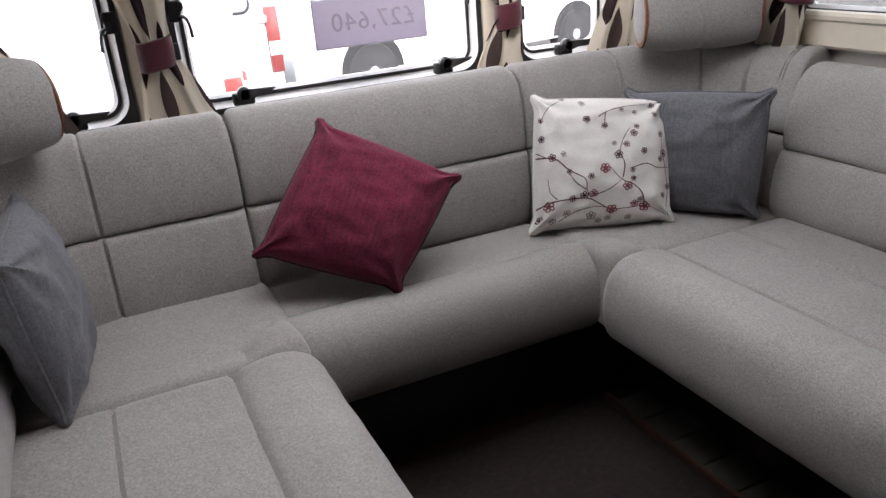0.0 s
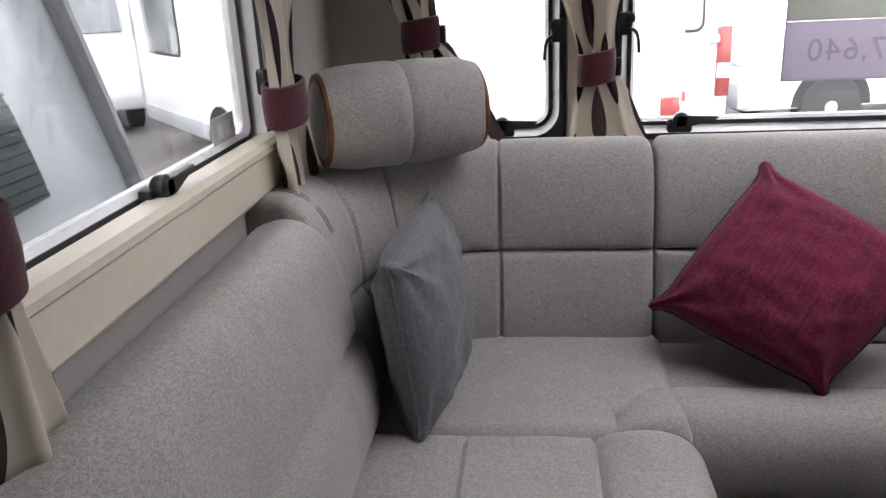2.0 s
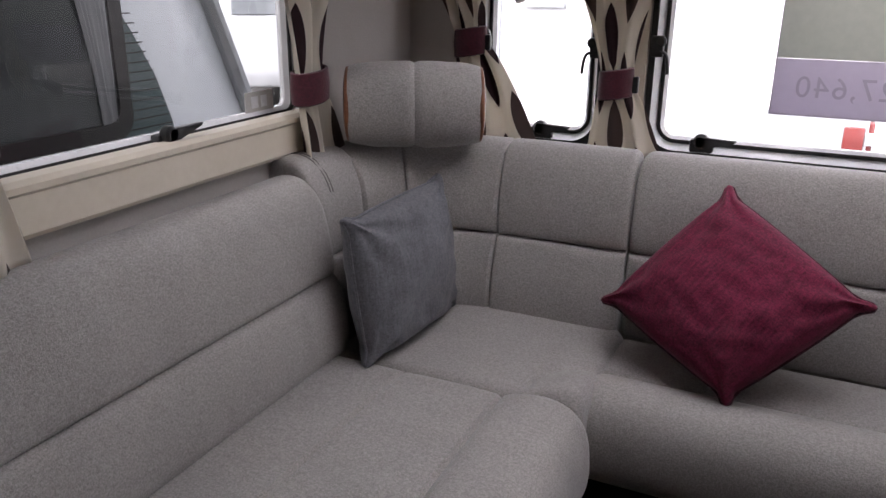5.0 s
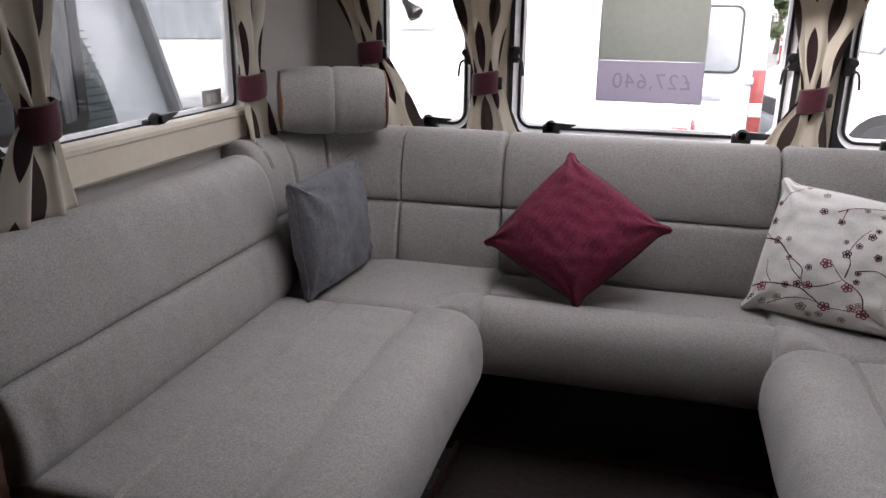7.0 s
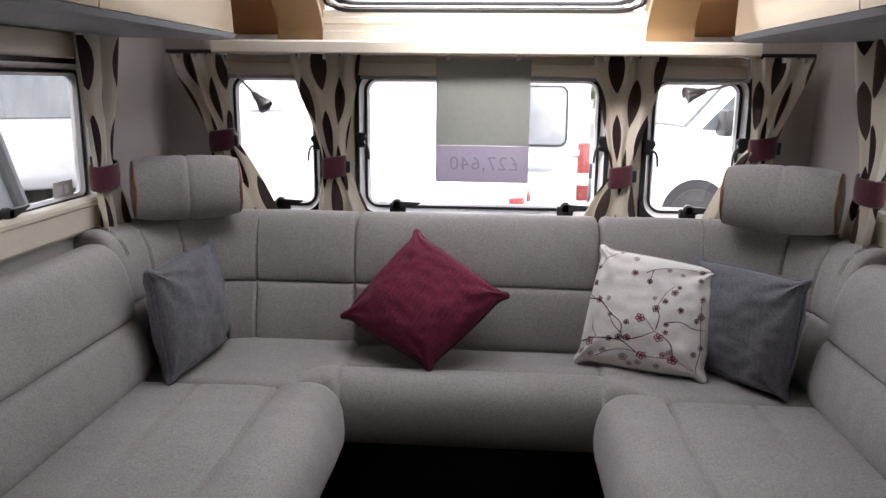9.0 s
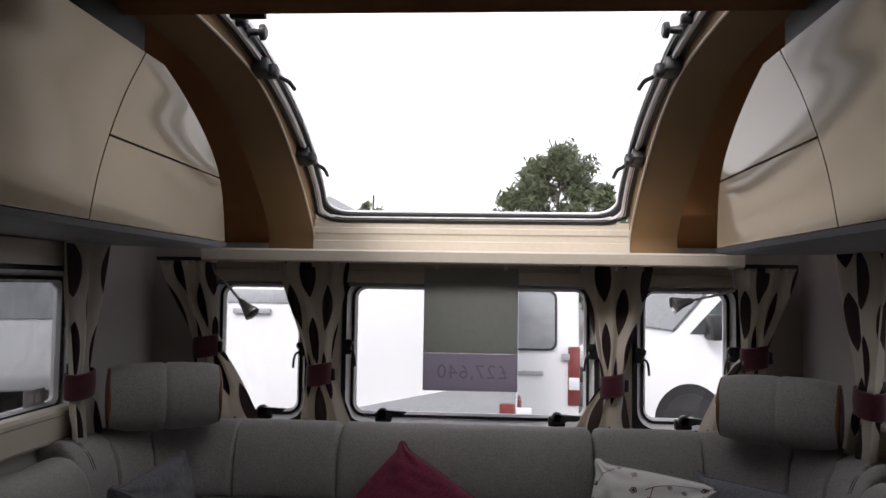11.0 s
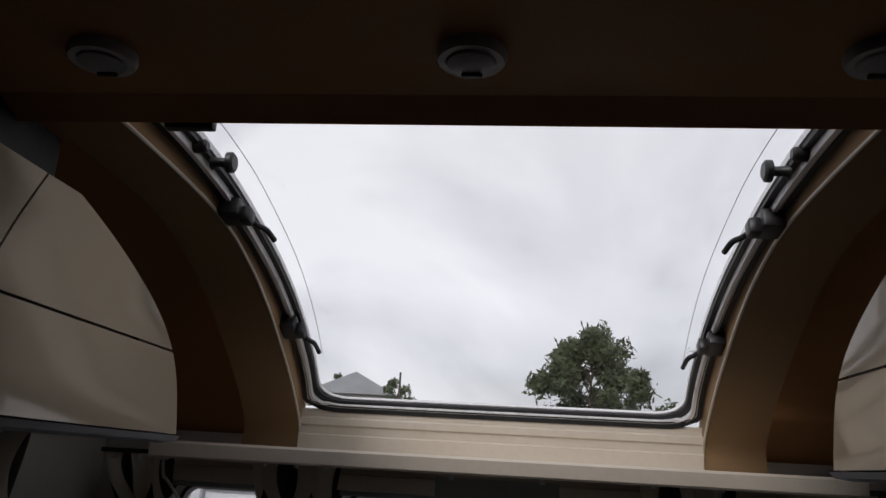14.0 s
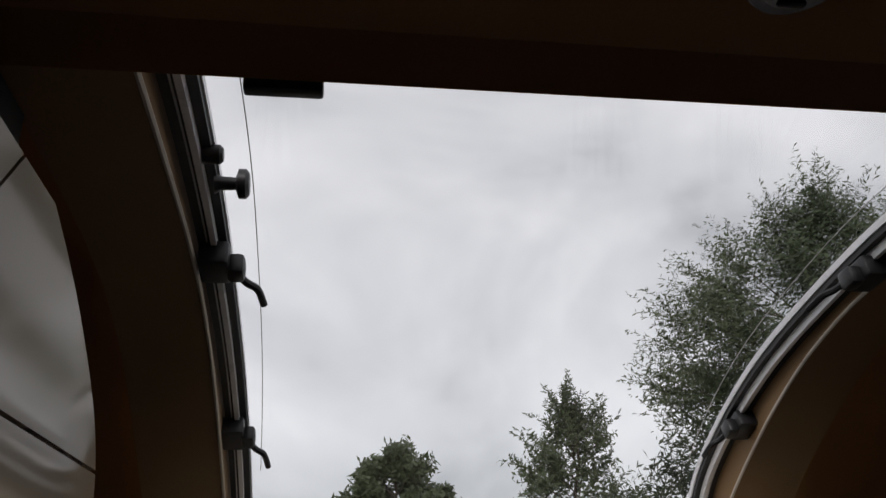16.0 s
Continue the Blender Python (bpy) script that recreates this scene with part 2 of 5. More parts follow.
REDLENS = surface("red_lamp_lens", (0.15, 0.030, 0.028), (0.21, 0.048, 0.045), scale=20, fine=80, rough=0.2, bump=0.05)
WHITELENS = surface("clear_lamp_lens", (0.65, 0.66, 0.68), (0.8, 0.81, 0.82), scale=20, fine=80, rough=0.15, bump=0.05)
YELLOW = surface("yellow_plastic", (0.60, 0.42, 0.06), (0.70, 0.50, 0.09), rough=0.5)
REARWALL = surface("dimming_dark_wood", (0.07, 0.035, 0.02), (0.12, 0.06, 0.035), scale=4, fine=60, rough=0.5, stretch=(6, 6, 1))
TARMAC = surface("wet_grey_yard", (0.10, 0.095, 0.092), (0.19, 0.178, 0.165), scale=0.5, fine=35, rough=0.85, bump=0.4, dist=0.01)
BARK = surface("bark", (0.055, 0.042, 0.032), (0.11, 0.085, 0.065), scale=6, fine=40, rough=0.9, bump=0.5, dist=0.02)
LEAF = surface("green_leaves", (0.060, 0.082, 0.040), (0.125, 0.155, 0.080), scale=1.2, fine=9, rough=0.6, bump=0)
DARKLEAF = surface("dark_green_leaves", (0.036, 0.052, 0.030), (0.08, 0.102, 0.055), scale=1.2, fine=9, rough=0.6, bump=0)
PAPER = surface("grey_green_card", (0.40, 0.42, 0.385), (0.45, 0.47, 0.43), scale=3, fine=60, rough=0.7, bump=0.02)
LILAC = surface("lilac_card", (0.52, 0.48, 0.57), (0.56, 0.52, 0.61), scale=3, fine=60, rough=0.7, bump=0.02)
INK = surface("grey_print", (0.33, 0.30, 0.37), (0.37, 0.34, 0.41), rough=0.8, bump=0)
LAMPGREY = surface("grey_lamp_plastic", (0.34, 0.34, 0.37), (0.42, 0.42, 0.45), scale=10, fine=100, rough=0.35)
LABELGREY = surface("grey_sticker", (0.42, 0.41, 0.39), (0.5, 0.49, 0.47), scale=10, fine=100, rough=0.5)



def lets_light_through(m, share):
    """Thin cloth or card: part of the light passes diffusely."""
    nodes, links = m.node_tree.nodes, m.node_tree.links
    p = nodes["Principled BSDF"]
    tl, mx = nodes.new("ShaderNodeBsdfTranslucent"), nodes.new("ShaderNodeMixShader")
    mx.inputs[0].default_value = share
    links.new(p.inputs["Base Color"].links[0].from_socket, tl.inputs["Color"])
    links.new(p.outputs[0], mx.inputs[1])
    links.new(tl.outputs[0], mx.inputs[2])
    links.new(mx.outputs[0], nodes["Material Output"].inputs["Surface"])


lets_light_through(CURTAIN, 0.45)
lets_light_through(PAPER, 0.5)
lets_light_through(LILAC, 0.5)
lets_light_through(LEAF, 0.35)
lets_light_through(DARKLEAF, 0.35)

# ---- building helpers ----


def link_mesh(name, bm, material, smooth=True):
    me = bpy.data.meshes.new(name)
    bmesh.ops.recalc_face_normals(bm, faces=bm.faces)
    bm.to_mesh(me)
    bm.free()
    me.materials.append(material)
    if smooth:
        me.polygons.foreach_set("use_smooth", [True] * len(me.polygons))
        me.set_sharp_from_angle(angle=radians(38))
    return new(name, me)


def part(name, bm, material, parent=None, label="", local=False, smooth=True):
    """ONE mesh object; under a parent its geometry is in world metres, or in the parent's own axes when local."""
    ob = link_mesh(name, bm, material, smooth)
    if parent is not None:
        ob.parent = parent
        if not local:
            m = parent.matrix_basis.copy()
            up = parent.parent
            if up is not None:
                m = up.matrix_basis @ parent.matrix_parent_inverse @ m
            ob.matrix_parent_inverse = m.inverted()
    if label:
        ob["label"] = label
    return ob


def thing(name, m, label, category, group="", kind=""):
    ob = new(name)
    ob.empty_display_size = 0.05
    ob.matrix_basis = m if isinstance(m, Matrix) else Matrix.Translation(m)
    return tagged(ob, label, category, group, kind)


def box(bm, x0, x1, y0, y1, z0, z1, bevel=0.0, seg=2):
    vs = [bm.verts.new((x, y, z)) for x in (x0, x1) for y in (y0, y1) for z in (z0, z1)]
    fs = [bm.faces.new([vs[i] for i in q]) for q in ((0, 1, 3, 2), (4, 6, 7, 5), (0, 4, 5, 1), (2, 3, 7, 6), (0, 2, 6, 4), (1, 5, 7, 3))]
    if bevel:
        es = list({e for f in fs for e in f.edges})
        bmesh.ops.bevel(bm, geom=es, offset=bevel, segments=seg, profile=0.5, affect="EDGES")
    return bm


def boxed(*a, **k):
    return box(bmesh.new(), *a, **k)


def sheet(bm, rows, wrap=False, caps=False):
    """Quads over a grid of points; wrap closes each row on itself."""
    vs = [[bm.verts.new(p) for p in r] for r in rows]
    for a, b in zip(vs, vs[1:]):
        n = len(a)
        for i in range(n if wrap else n - 1):
            j = (i + 1) % n
            bm.faces.new((a[i], a[j], b[j], b[i]))
    if caps:
        bm.faces.new(vs[0][::-1])
        bm.faces.new(vs[-1])
    return bm


def tube(bm, pts, r, n=8, r1=None):
    pts = [Vector(p) for p in pts]
    rows = []
    for i, p in enumerate(pts):
        d = (pts[min(i + 1, len(pts) - 1)] - pts[max(i - 1, 0)]).normalized()
        a = d.orthogonal().normalized() if i == 0 else (a - d * a.dot(d)).normalized()
        b = d.cross(a)
        k = r if r1 is None else r + (r1 - r) * i / (len(pts) - 1)
        rows.append([p + k * (math.cos(t) * a + math.sin(t) * b) for t in (2 * math.pi * j / n for j in range(n))])
    return sheet(bm, rows, wrap=True, caps=True)


def lathe(bm, p0, axis, prof, n=24):
    """A turned shape: prof is (distance along the axis, radius)."""
    axis = Vector(axis).normalized()
    a = axis.orthogonal().normalized()
    b = axis.cross(a)
    p0 = Vector(p0)
    rows = [[p0 + axis * d + max(r, 1e-4) * (math.cos(t) * a + math.sin(t) * b) for t in (2 * math.pi * j / n for j in range(n))] for d, r in prof]
    return sheet(bm, rows, wrap=True, caps=True)


def prism(bm, poly, place, a0, a1):
    """A polygon (u, v) carried from a0 to a1; place(u, v, a) gives the point."""
    lo = [bm.verts.new(place(u, v, a0)) for u, v in poly]
    hi = [bm.verts.new(place(u, v, a1)) for u, v in poly]
    n = len(poly)
    bm.faces.new(lo[::-1])
    bm.faces.new(hi)
    for i in range(n):
        bm.faces.new((lo[i], lo[(i + 1) % n], hi[(i + 1) % n], hi[i]))
    return bm


def rrect(u0, u1, v0, v1, r, seg=6, along=0):
    """Points round a rectangle with rounded corners, with extra points along its sides."""
    pts = []
    cs = ((u1 - r, v0 + r, -90), (u1 - r, v1 - r, 0), (u0 + r, v1 - r, 90), (u0 + r, v0 + r, 180))
    for k, (cu, cv, a0) in enumerate(cs):
        arc = [(cu + r * math.cos(radians(a0 + 90 * i / seg)), cv + r * math.sin(radians(a0 + 90 * i / seg))) for i in range(seg + 1)]
        pts += arc
        if along:
            nu, nv, na = cs[(k + 1) % 4]
            q = (nu + r * math.cos(radians(na)), nv + r * math.sin(radians(na)))
            pts += [(arc[-1][0] + (q[0] - arc[-1][0]) * i / (along + 1), arc[-1][1] + (q[1] - arc[-1][1]) * i / (along + 1)) for i in range(1, along + 1)]
    return pts


def ring(bm, place, outer, inner, d0, d1):
    """A flat frame between two outlines of equal count, from depth d0 to d1."""
    rows = [[place(u, v, d) for u, v in o] for o, d in ((outer, d0), (outer, d1), (inner, d1), (inner, d0), (outer, d0))]
    sheet(bm, rows, wrap=True)
    bmesh.ops.remove_doubles(bm, verts=bm.verts, dist=1e-6)
    return bm


def sloped_ring(bm, place, outer, inner, do, di, back):
    """A frame whose face slopes from depth do at its outer outline to di at its inner one."""
    rows = [[place(u, v, d) for u, v in o] for o, d in ((outer, back), (outer, do), (inner, di), (inner, back), (outer, back))]
    sheet(bm, rows, wrap=True)
    bmesh.ops.remove_doubles(bm, verts=bm.verts, dist=1e-6)
    return bm


def holed(bm, place, u0, u1, v0, v1, holes, d0, d1):
    """A wall slab with rectangular openings right through it."""
    us = sorted({u0, u1, *[h[0] for h in holes], *[h[1] for h in holes]})
    vs = sorted({v0, v1, *[h[2] for h in holes], *[h[3] for h in holes]})
    solid = {}
    for i in range(len(us) - 1):
        for j in range(len(vs) - 1):
            cu, cv = (us[i] + us[i + 1]) / 2, (vs[j] + vs[j + 1]) / 2
            solid[i, j] = not any(h[0] < cu < h[1] and h[2] < cv < h[3] for h in holes)
    cache = {}

    def v(i, j, d):
        if (i, j, d) not in cache:
            cache[i, j, d] = bm.verts.new(place(us[i], vs[j], d))
        return cache[i, j, d]
    for (i, j), s in solid.items():
        if not s:
            continue
        for d in (d0, d1):
            bm.faces.new((v(i, j, d), v(i + 1, j, d), v(i + 1, j + 1, d), v(i, j + 1, d)))
        for di, dj, a, b in ((-1, 0, (i, j), (i, j + 1)), (1, 0, (i + 1, j), (i + 1, j + 1)), (0, -1, (i, j), (i + 1, j)), (0, 1, (i, j + 1), (i + 1, j + 1))):
            if not solid.get((i + di, j + dj), False):
                bm.faces.new((v(*a, d0), v(*b, d0), v(*b, d1), v(*a, d1)))
    return bm


def smooth_curve(pts, n):
    """A Catmull-Rom line through points, n steps a span."""
    ps = [Vector(p) for p in pts]
    ps = [2 * ps[0] - ps[1], *ps, 2 * ps[-1] - ps[-2]]
    out = []
    for i in range(1, len(ps) - 2):
        a, b, c, d = ps[i - 1:i + 3]
        for k in range(n):
            t = k / n
            out.append(0.5 * ((2 * b) + (c - a) * t + (2 * a - 5 * b + 4 * c - d) * t * t + (3 * b - a - 3 * c + d) * t ** 3))
    out.append(ps[-2])
    return out

# ---- the caravan's shell ----
W, YF, YB = 1.13, 0.20, -4.3          # half width, front wall, rear wall
WIN_Z0, WIN_Z1 = 0.835, 1.345
CEIL_Z = 1.847
# roof line in (y, z): the inside edge of the skylight surround and the glass above it
EDGE = smooth_curve([(0.10, 1.424, 0), (0.088, 1.495, 0), (-0.035, 1.597, 0), (-0.19, 1.693, 0), (-0.31, 1.755, 0), (-0.42, 1.800, 0), (-0.58, 1.843, 0), (-0.78, 1.861, 0), (-1.095, 1.866, 0)], 4)
PANE = smooth_curve([(0.125, 1.530, 0), (0.108, 1.578, 0), (0.03, 1.656, 0), (-0.131, 1.749, 0), (-0.34, 1.831, 0), (-0.613, 1.895, 0), (-0.774, 1.916, 0), (-0.93, 1.925, 0), (-1.12, 1.926, 0)], 4)
SKY_X = 0.53

fl = part("floor", boxed(-W, W, YB, YF, -0.04, 0.0), CARPET)
tagged(fl, "dark brown looped carpet on the caravan floor", "floor", kind="structure")


def front_place(u, v, d):
    return (u, YF + d, v)


FRONT_WINDOWS = ((-0.44, 0.44), (-0.915, -0.565), (0.565, 0.915))
bm = holed(bmesh.new(), front_place, -W - 0.04, W + 0.04, 0.0, 1.46, [(a, b, WIN_Z0, WIN_Z1) for a, b in FRONT_WINDOWS], 0.0, 0.045)
tagged(part("wall_front", bm, WALL, smooth=False), "pale grey front wall with three windows", "wall", kind="structure")
SIDE_WIN = (-1.27, -0.34, 0.935, 1.352)
for sx, nm in ((-1, "wall_left"), (1, "wall_right")):
    bm = holed(bmesh.new(), lambda u, v, d, sx=sx: (sx * (W + d), u, v), YB, YF, 0.0, 1.93, [SIDE_WIN], 0.0, 0.04)
    tagged(part(nm, bm, WALL, smooth=False), "pale grey side wall with a wide window", "wall", kind="structure")
# unseen wall added to close the cabin, dark so that little light bounces back
tagged(part("wall_rear", boxed(-W, W, YB - 0.04, YB, 0, 1.93), REARWALL), "plain unseen rear wall, dark to hold down bounced light", "wall", kind="structure")

bm = bmesh.new()
box(bm, -W - 0.04, W + 0.04, YB, -1.135, CEIL_Z, CEIL_Z + 0.125)
prism(bm, [(-1.135, CEIL_Z), (-1.098, CEIL_Z - 0.014), (-1.086, CEIL_Z - 0.019), (-1.081, CEIL_Z - 0.015), (-1.078, CEIL_Z + 0.125), (-1.135, CEIL_Z + 0.125)], lambda u, v, a: (a, u, v), -W - 0.04, W + 0.04)
for sx in (-1, 1):
    # roof lining beside the skylight surround, following the roof
    lining = [(-1.10, CEIL_Z + 0.02), *[(p.x, p.y + 0.03) for p in reversed(PANE)], (0.245, 1.44)]
    lo = [[(sx * x, y, z) for y, z in lining] for x in (0.62, W + 0.04)]
    hi = [[(sx * x, y + 0.02, z + 0.03) for y, z in lining] for x in (0.62, W + 0.04)]
    sheet(bm, lo)
    sheet(bm, hi)
ceil_ob = part("ceiling", bm, CEIL, smooth=True)
tagged(ceil_ob, "tan matt ceiling board, curving down to the front", "ceiling", kind="structure")

# the moulded surround either side of the skylight
for sx in (-1, 1):
    bm = bmesh.new()
    inner = [(sx * SKY_X, p.x, p.y) for p in EDGE]
    outer = [(sx * (0.655 + 0.035 * (1 - i / (len(EDGE) - 1))), p.x, p.y) for i, p in enumerate(EDGE)]
    upin = [(sx * SKY_X, q.x + 0.004, q.y + 0.012) for q in PANE]
    upout = [(sx * (0.655 + 0.035 * (1 - i / (len(EDGE) - 1))), p.x + 0.05, p.y + 0.045) for i, p in enumerate(EDGE)]
    sheet(bm, [upin, inner, outer, upout])
    bead = tube(bmesh.new(), [(x + sx * 0.001, y, z - 0.001) for x, y, z in inner], 0.0035, 6)
    tagged(part("surround_bead", bead, CREAM), "pale edging along the skylight surround", "trim", kind="structure", group="surround beads")
    tagged(part("skylight_surround", bm, FLANK), "tan moulded panel curving up beside the skylight", "surround", kind="structure", group="skylight surrounds")
bm = bmesh.new()
prof = [(0.155, 1.426), (0.086, 1.426), (0.086, 1.464), (0.094, 1.468), (0.094, 1.488), (0.088, 1.492), (0.088, 1.508), (0.098, 1.513), (0.098, 1.534), (0.155, 1.534)]
prism(bm, prof, lambda u, v, a: (a, u, v), -SKY_X, SKY_X)
tagged(part("skylight_fascia", bm, CREAM, smooth=False), "cream ribbed trim below the skylight", "trim", kind="structure")


def pane_at(x, s, d):
    """The place at x across and s (0 front, 1 rear) along the roof light, d metres inwards from the glass."""
    f = max(0.0, min(1.0, s)) * (len(PANE) - 1)
    i = min(int(f), len(PANE) - 2)
    p = PANE[i].lerp(PANE[i + 1], f - i)
    t = (PANE[i + 1] - PANE[i]).normalized()
    return Vector((x, p.x - d * t.y, p.y + d * t.x))


sky_t = thing("window_skylight", (0, 0.1, 1.53), "curved clear roof light in a black rubber frame, closed", "skylight", kind="structure")


def sky_ring(name, mat, gap0, gap1, d0, d1, label):
    s = 0.62
    o = rrect(-0.526 + gap0, 0.526 - gap0, 0.01 + 1.5 * gap0 / s, 1.05, 0.10 - gap0 * 0.5, 8, 30)
    i = rrect(-0.526 + gap1, 0.526 - gap1, 0.01 + 1.5 * gap1 / s, 1.05 - 0.001, 0.10 - gap1 * 0.5, 8, 30)
    part(name, ring(bmesh.new(), pane_at, o, i, d0, d1), mat, sky_t, label)


sky_ring("outer_seal", RUBBER, 0.0, 0.0105, 0.0, 0.030, "black rubber seal")
sky_ring("thin_channel", ALU, 0.010, 0.0125, 0.0, 0.028, "thin pale metal line")
sky_ring("middle_seal", RUBBER, 0.012, 0.0175, 0.0, 0.026, "black rubber seal")
sky_ring("channel", ALU, 0.017, 0.025, 0.0, 0.033, "broad pale metal channel")
sky_ring("inner_seal", RUBBER, 0.0245, 0.037, 0.0, 0.018, "black rubber seal")
sky_ring("edge_strip", ALU, 0.0365, 0.0395, -0.004, 0.008, "pale grey metal strip")
bm = bmesh.new()
sheet(bm, [[pane_at(x, s / 40, 0.0) for s in range(41)] for x in (-0.522, 0.522)])
pn = part("pane", bm, GLASS, sky_t, "clear curved acrylic pane")
pn.visible_shadow = False
for sx in (-1, 1):
    bm = bmesh.new()
    tube(bm, [pane_at(sx * (0.470 - 0.020 * math.sin(math.pi * min(1, s / 30))), 0.26 + s / 30, -0.012) for s in range(21)], 0.0008, 5)
    part("bead", bm, LABELGREY, sky_t, "thin moulded line in the acrylic")


def frame_of(p, q, r):
    """Axes from three points: origin p, x towards q, and z as near as may be towards r."""
    x = (Vector(q) - Vector(p)).normalized()
    z = Vector(r) - Vector(p)
    z = (z - x * z.dot(x)).normalized()
    y = z.cross(x)
    return Matrix((x, y, z)).transposed().to_4x4()


def window_latch(m, name="window_latch", lever=0.062, label="black plastic window catch with a swivel lever"):
    """A catch: foot, round boss and lever; x along the frame, z away from it, -y into the room."""
    t = thing(name, m, label, "window catch", group="window catches")
    part("foot", boxed(-0.022, 0.022, -0.018, 0.0, -0.012, 0.014, bevel=0.004), BLACK, t, local=True)
    part("boss", lathe(bmesh.new(), (0, -0.012, 0.012), (0, -1, 0), [(0, 0.012), (0.004, 0.015), (0.016, 0.015), (0.022, 0.010)], 14), BLACK, t, local=True)
    bm = bmesh.new()
    prism(bm, [(-0.012, 0.002), (0.01, 0.000), (lever, 0.014), (lever + 0.004, 0.019), (0.02, 0.021), (-0.008, 0.023)], lambda u, v, a: (u, a, v), -0.034, -0.022)
    bmesh.ops.bevel(bm, geom=bm.edges[:], offset=0.002, segments=2, affect="EDGES")
    part("lever", bm, BLACK, t, local=True)
    return t


def hook_catch(m, label="black plastic catch with a hooked handle on the window frame"):
    """A side catch with a hooked pull: x out of the frame, z along it."""
    t = thing("window_stay", m, label, "window catch", group="window stays")
    part("block", boxed(-0.014, 0.018, -0.022, 0.0, -0.026, 0.026, bevel=0.005), BLACK, t, local=True)
    part("knuckle", lathe(bmesh.new(), (0.012, -0.012, 0.012), (0, -1, 0), [(0, 0.012), (0.012, 0.013), (0.016, 0.008)], 12), BLACK, t, local=True)
    bm = bmesh.new()
    tube(bm, smooth_curve([(0.010, -0.02, -0.012), (0.024, -0.022, -0.016), (0.031, -0.024, -0.034), (0.034, -0.024, -0.066)], 4), 0.0042, 8)
    part("hook", bm, BLACK, t, local=True)
    return t


def framed_window(name, place, u0, u1, v0, v1, r, label, front=True):
    """A caravan window: rubber and metal frame rings, acrylic pane."""
    t = thing(name, Vector(place((u0 + u1) / 2, v0, 0)), label, "window", kind="structure")
    for nm, mat, g0, g1, d0, d1 in (("outer_seal", RUBBER, -0.005, 0.010, -0.012, 0.03), ("channel", ALU, 0.0095, 0.026, -0.010, 0.03), ("inner_seal", RUBBER, 0.0255, 0.035, 0.010, 0.034), ("pane_rim", ALU, 0.0345, 0.043, 0.012, 0.034)):
        rr = r if g0 < 0 else max(0.02, r - g0)
        o = rrect(u0 + g0, u1 - g0, v0 + g0, v1 - g0, max(0.006, rr if g0 > 0 else 0.008), 8)
        i = rrect(u0 + g1, u1 - g1, v0 + g1, v1 - g1, max(0.02, r - g1), 8)
        part(nm, sloped_ring(bmesh.new(), place, o, i, d0, 0.014, d1) if nm == "channel" else sloped_ring(bmesh.new(), place, o, i, d0, 0.022, d1) if nm == "pane_rim" else ring(bmesh.new(), place, o, i, d0, d1), mat, t)
    bm = bmesh.new()
    prism(bm, rrect(u0 + 0.034, u1 - 0.034, v0 + 0.034, v1 - 0.034, max(0.02, r - 0.034), 8), lambda u, v, a: place(u, v, a), 0.024, 0.028)
    g = part("pane", bm, FRONTGLASS if front else SIDEGLASS, t, "clear acrylic pane" if front else "acrylic pane, grey tint added to dim the bright view outside", smooth=False)
    g.visible_shadow = not front
    return t


for (a, b), nm, lb in zip(FRONT_WINDOWS, ("window_1", "window_2", "window_3"), ("wide front window with black rubber frame, closed", "small front corner window with black frame, closed", "small front corner window with black frame, closed")):
    framed_window(nm, front_place, a, b, WIN_Z0 - 0.004, WIN_Z1, 0.075, lb)
    # the blind cassette over each window
    tb = thing("blind_cassette", (0.5 * (a + b), YF, 1.33), "pale grey roller blind cassette above the window", "blind", group="blind cassettes")
    part("housing", boxed(a - 0.02, b + 0.02, 0.15, YF - 0.014, 1.324, 1.366, bevel=0.006), CREAM, tb)
    part("pull_bar", boxed(a + 0.02, b - 0.02, 0.158, 0.172, 1.310, 1.323, bevel=0.003), SILVER, tb)
for sx, nm in ((-1, "window_4"), (1, "window_5")):
    framed_window(nm, lambda u, v, d, sx=sx: (sx * (W + d), u, v), *SIDE_WIN, 0.05, "wide side window in a black frame, closed", False)
for x in (-0.712, -0.292, 0.302, 0.725):
    window_latch(pose(x, YF - 0.012, WIN_Z0 + 0.026) @ Matrix.Scale(1.3, 4))
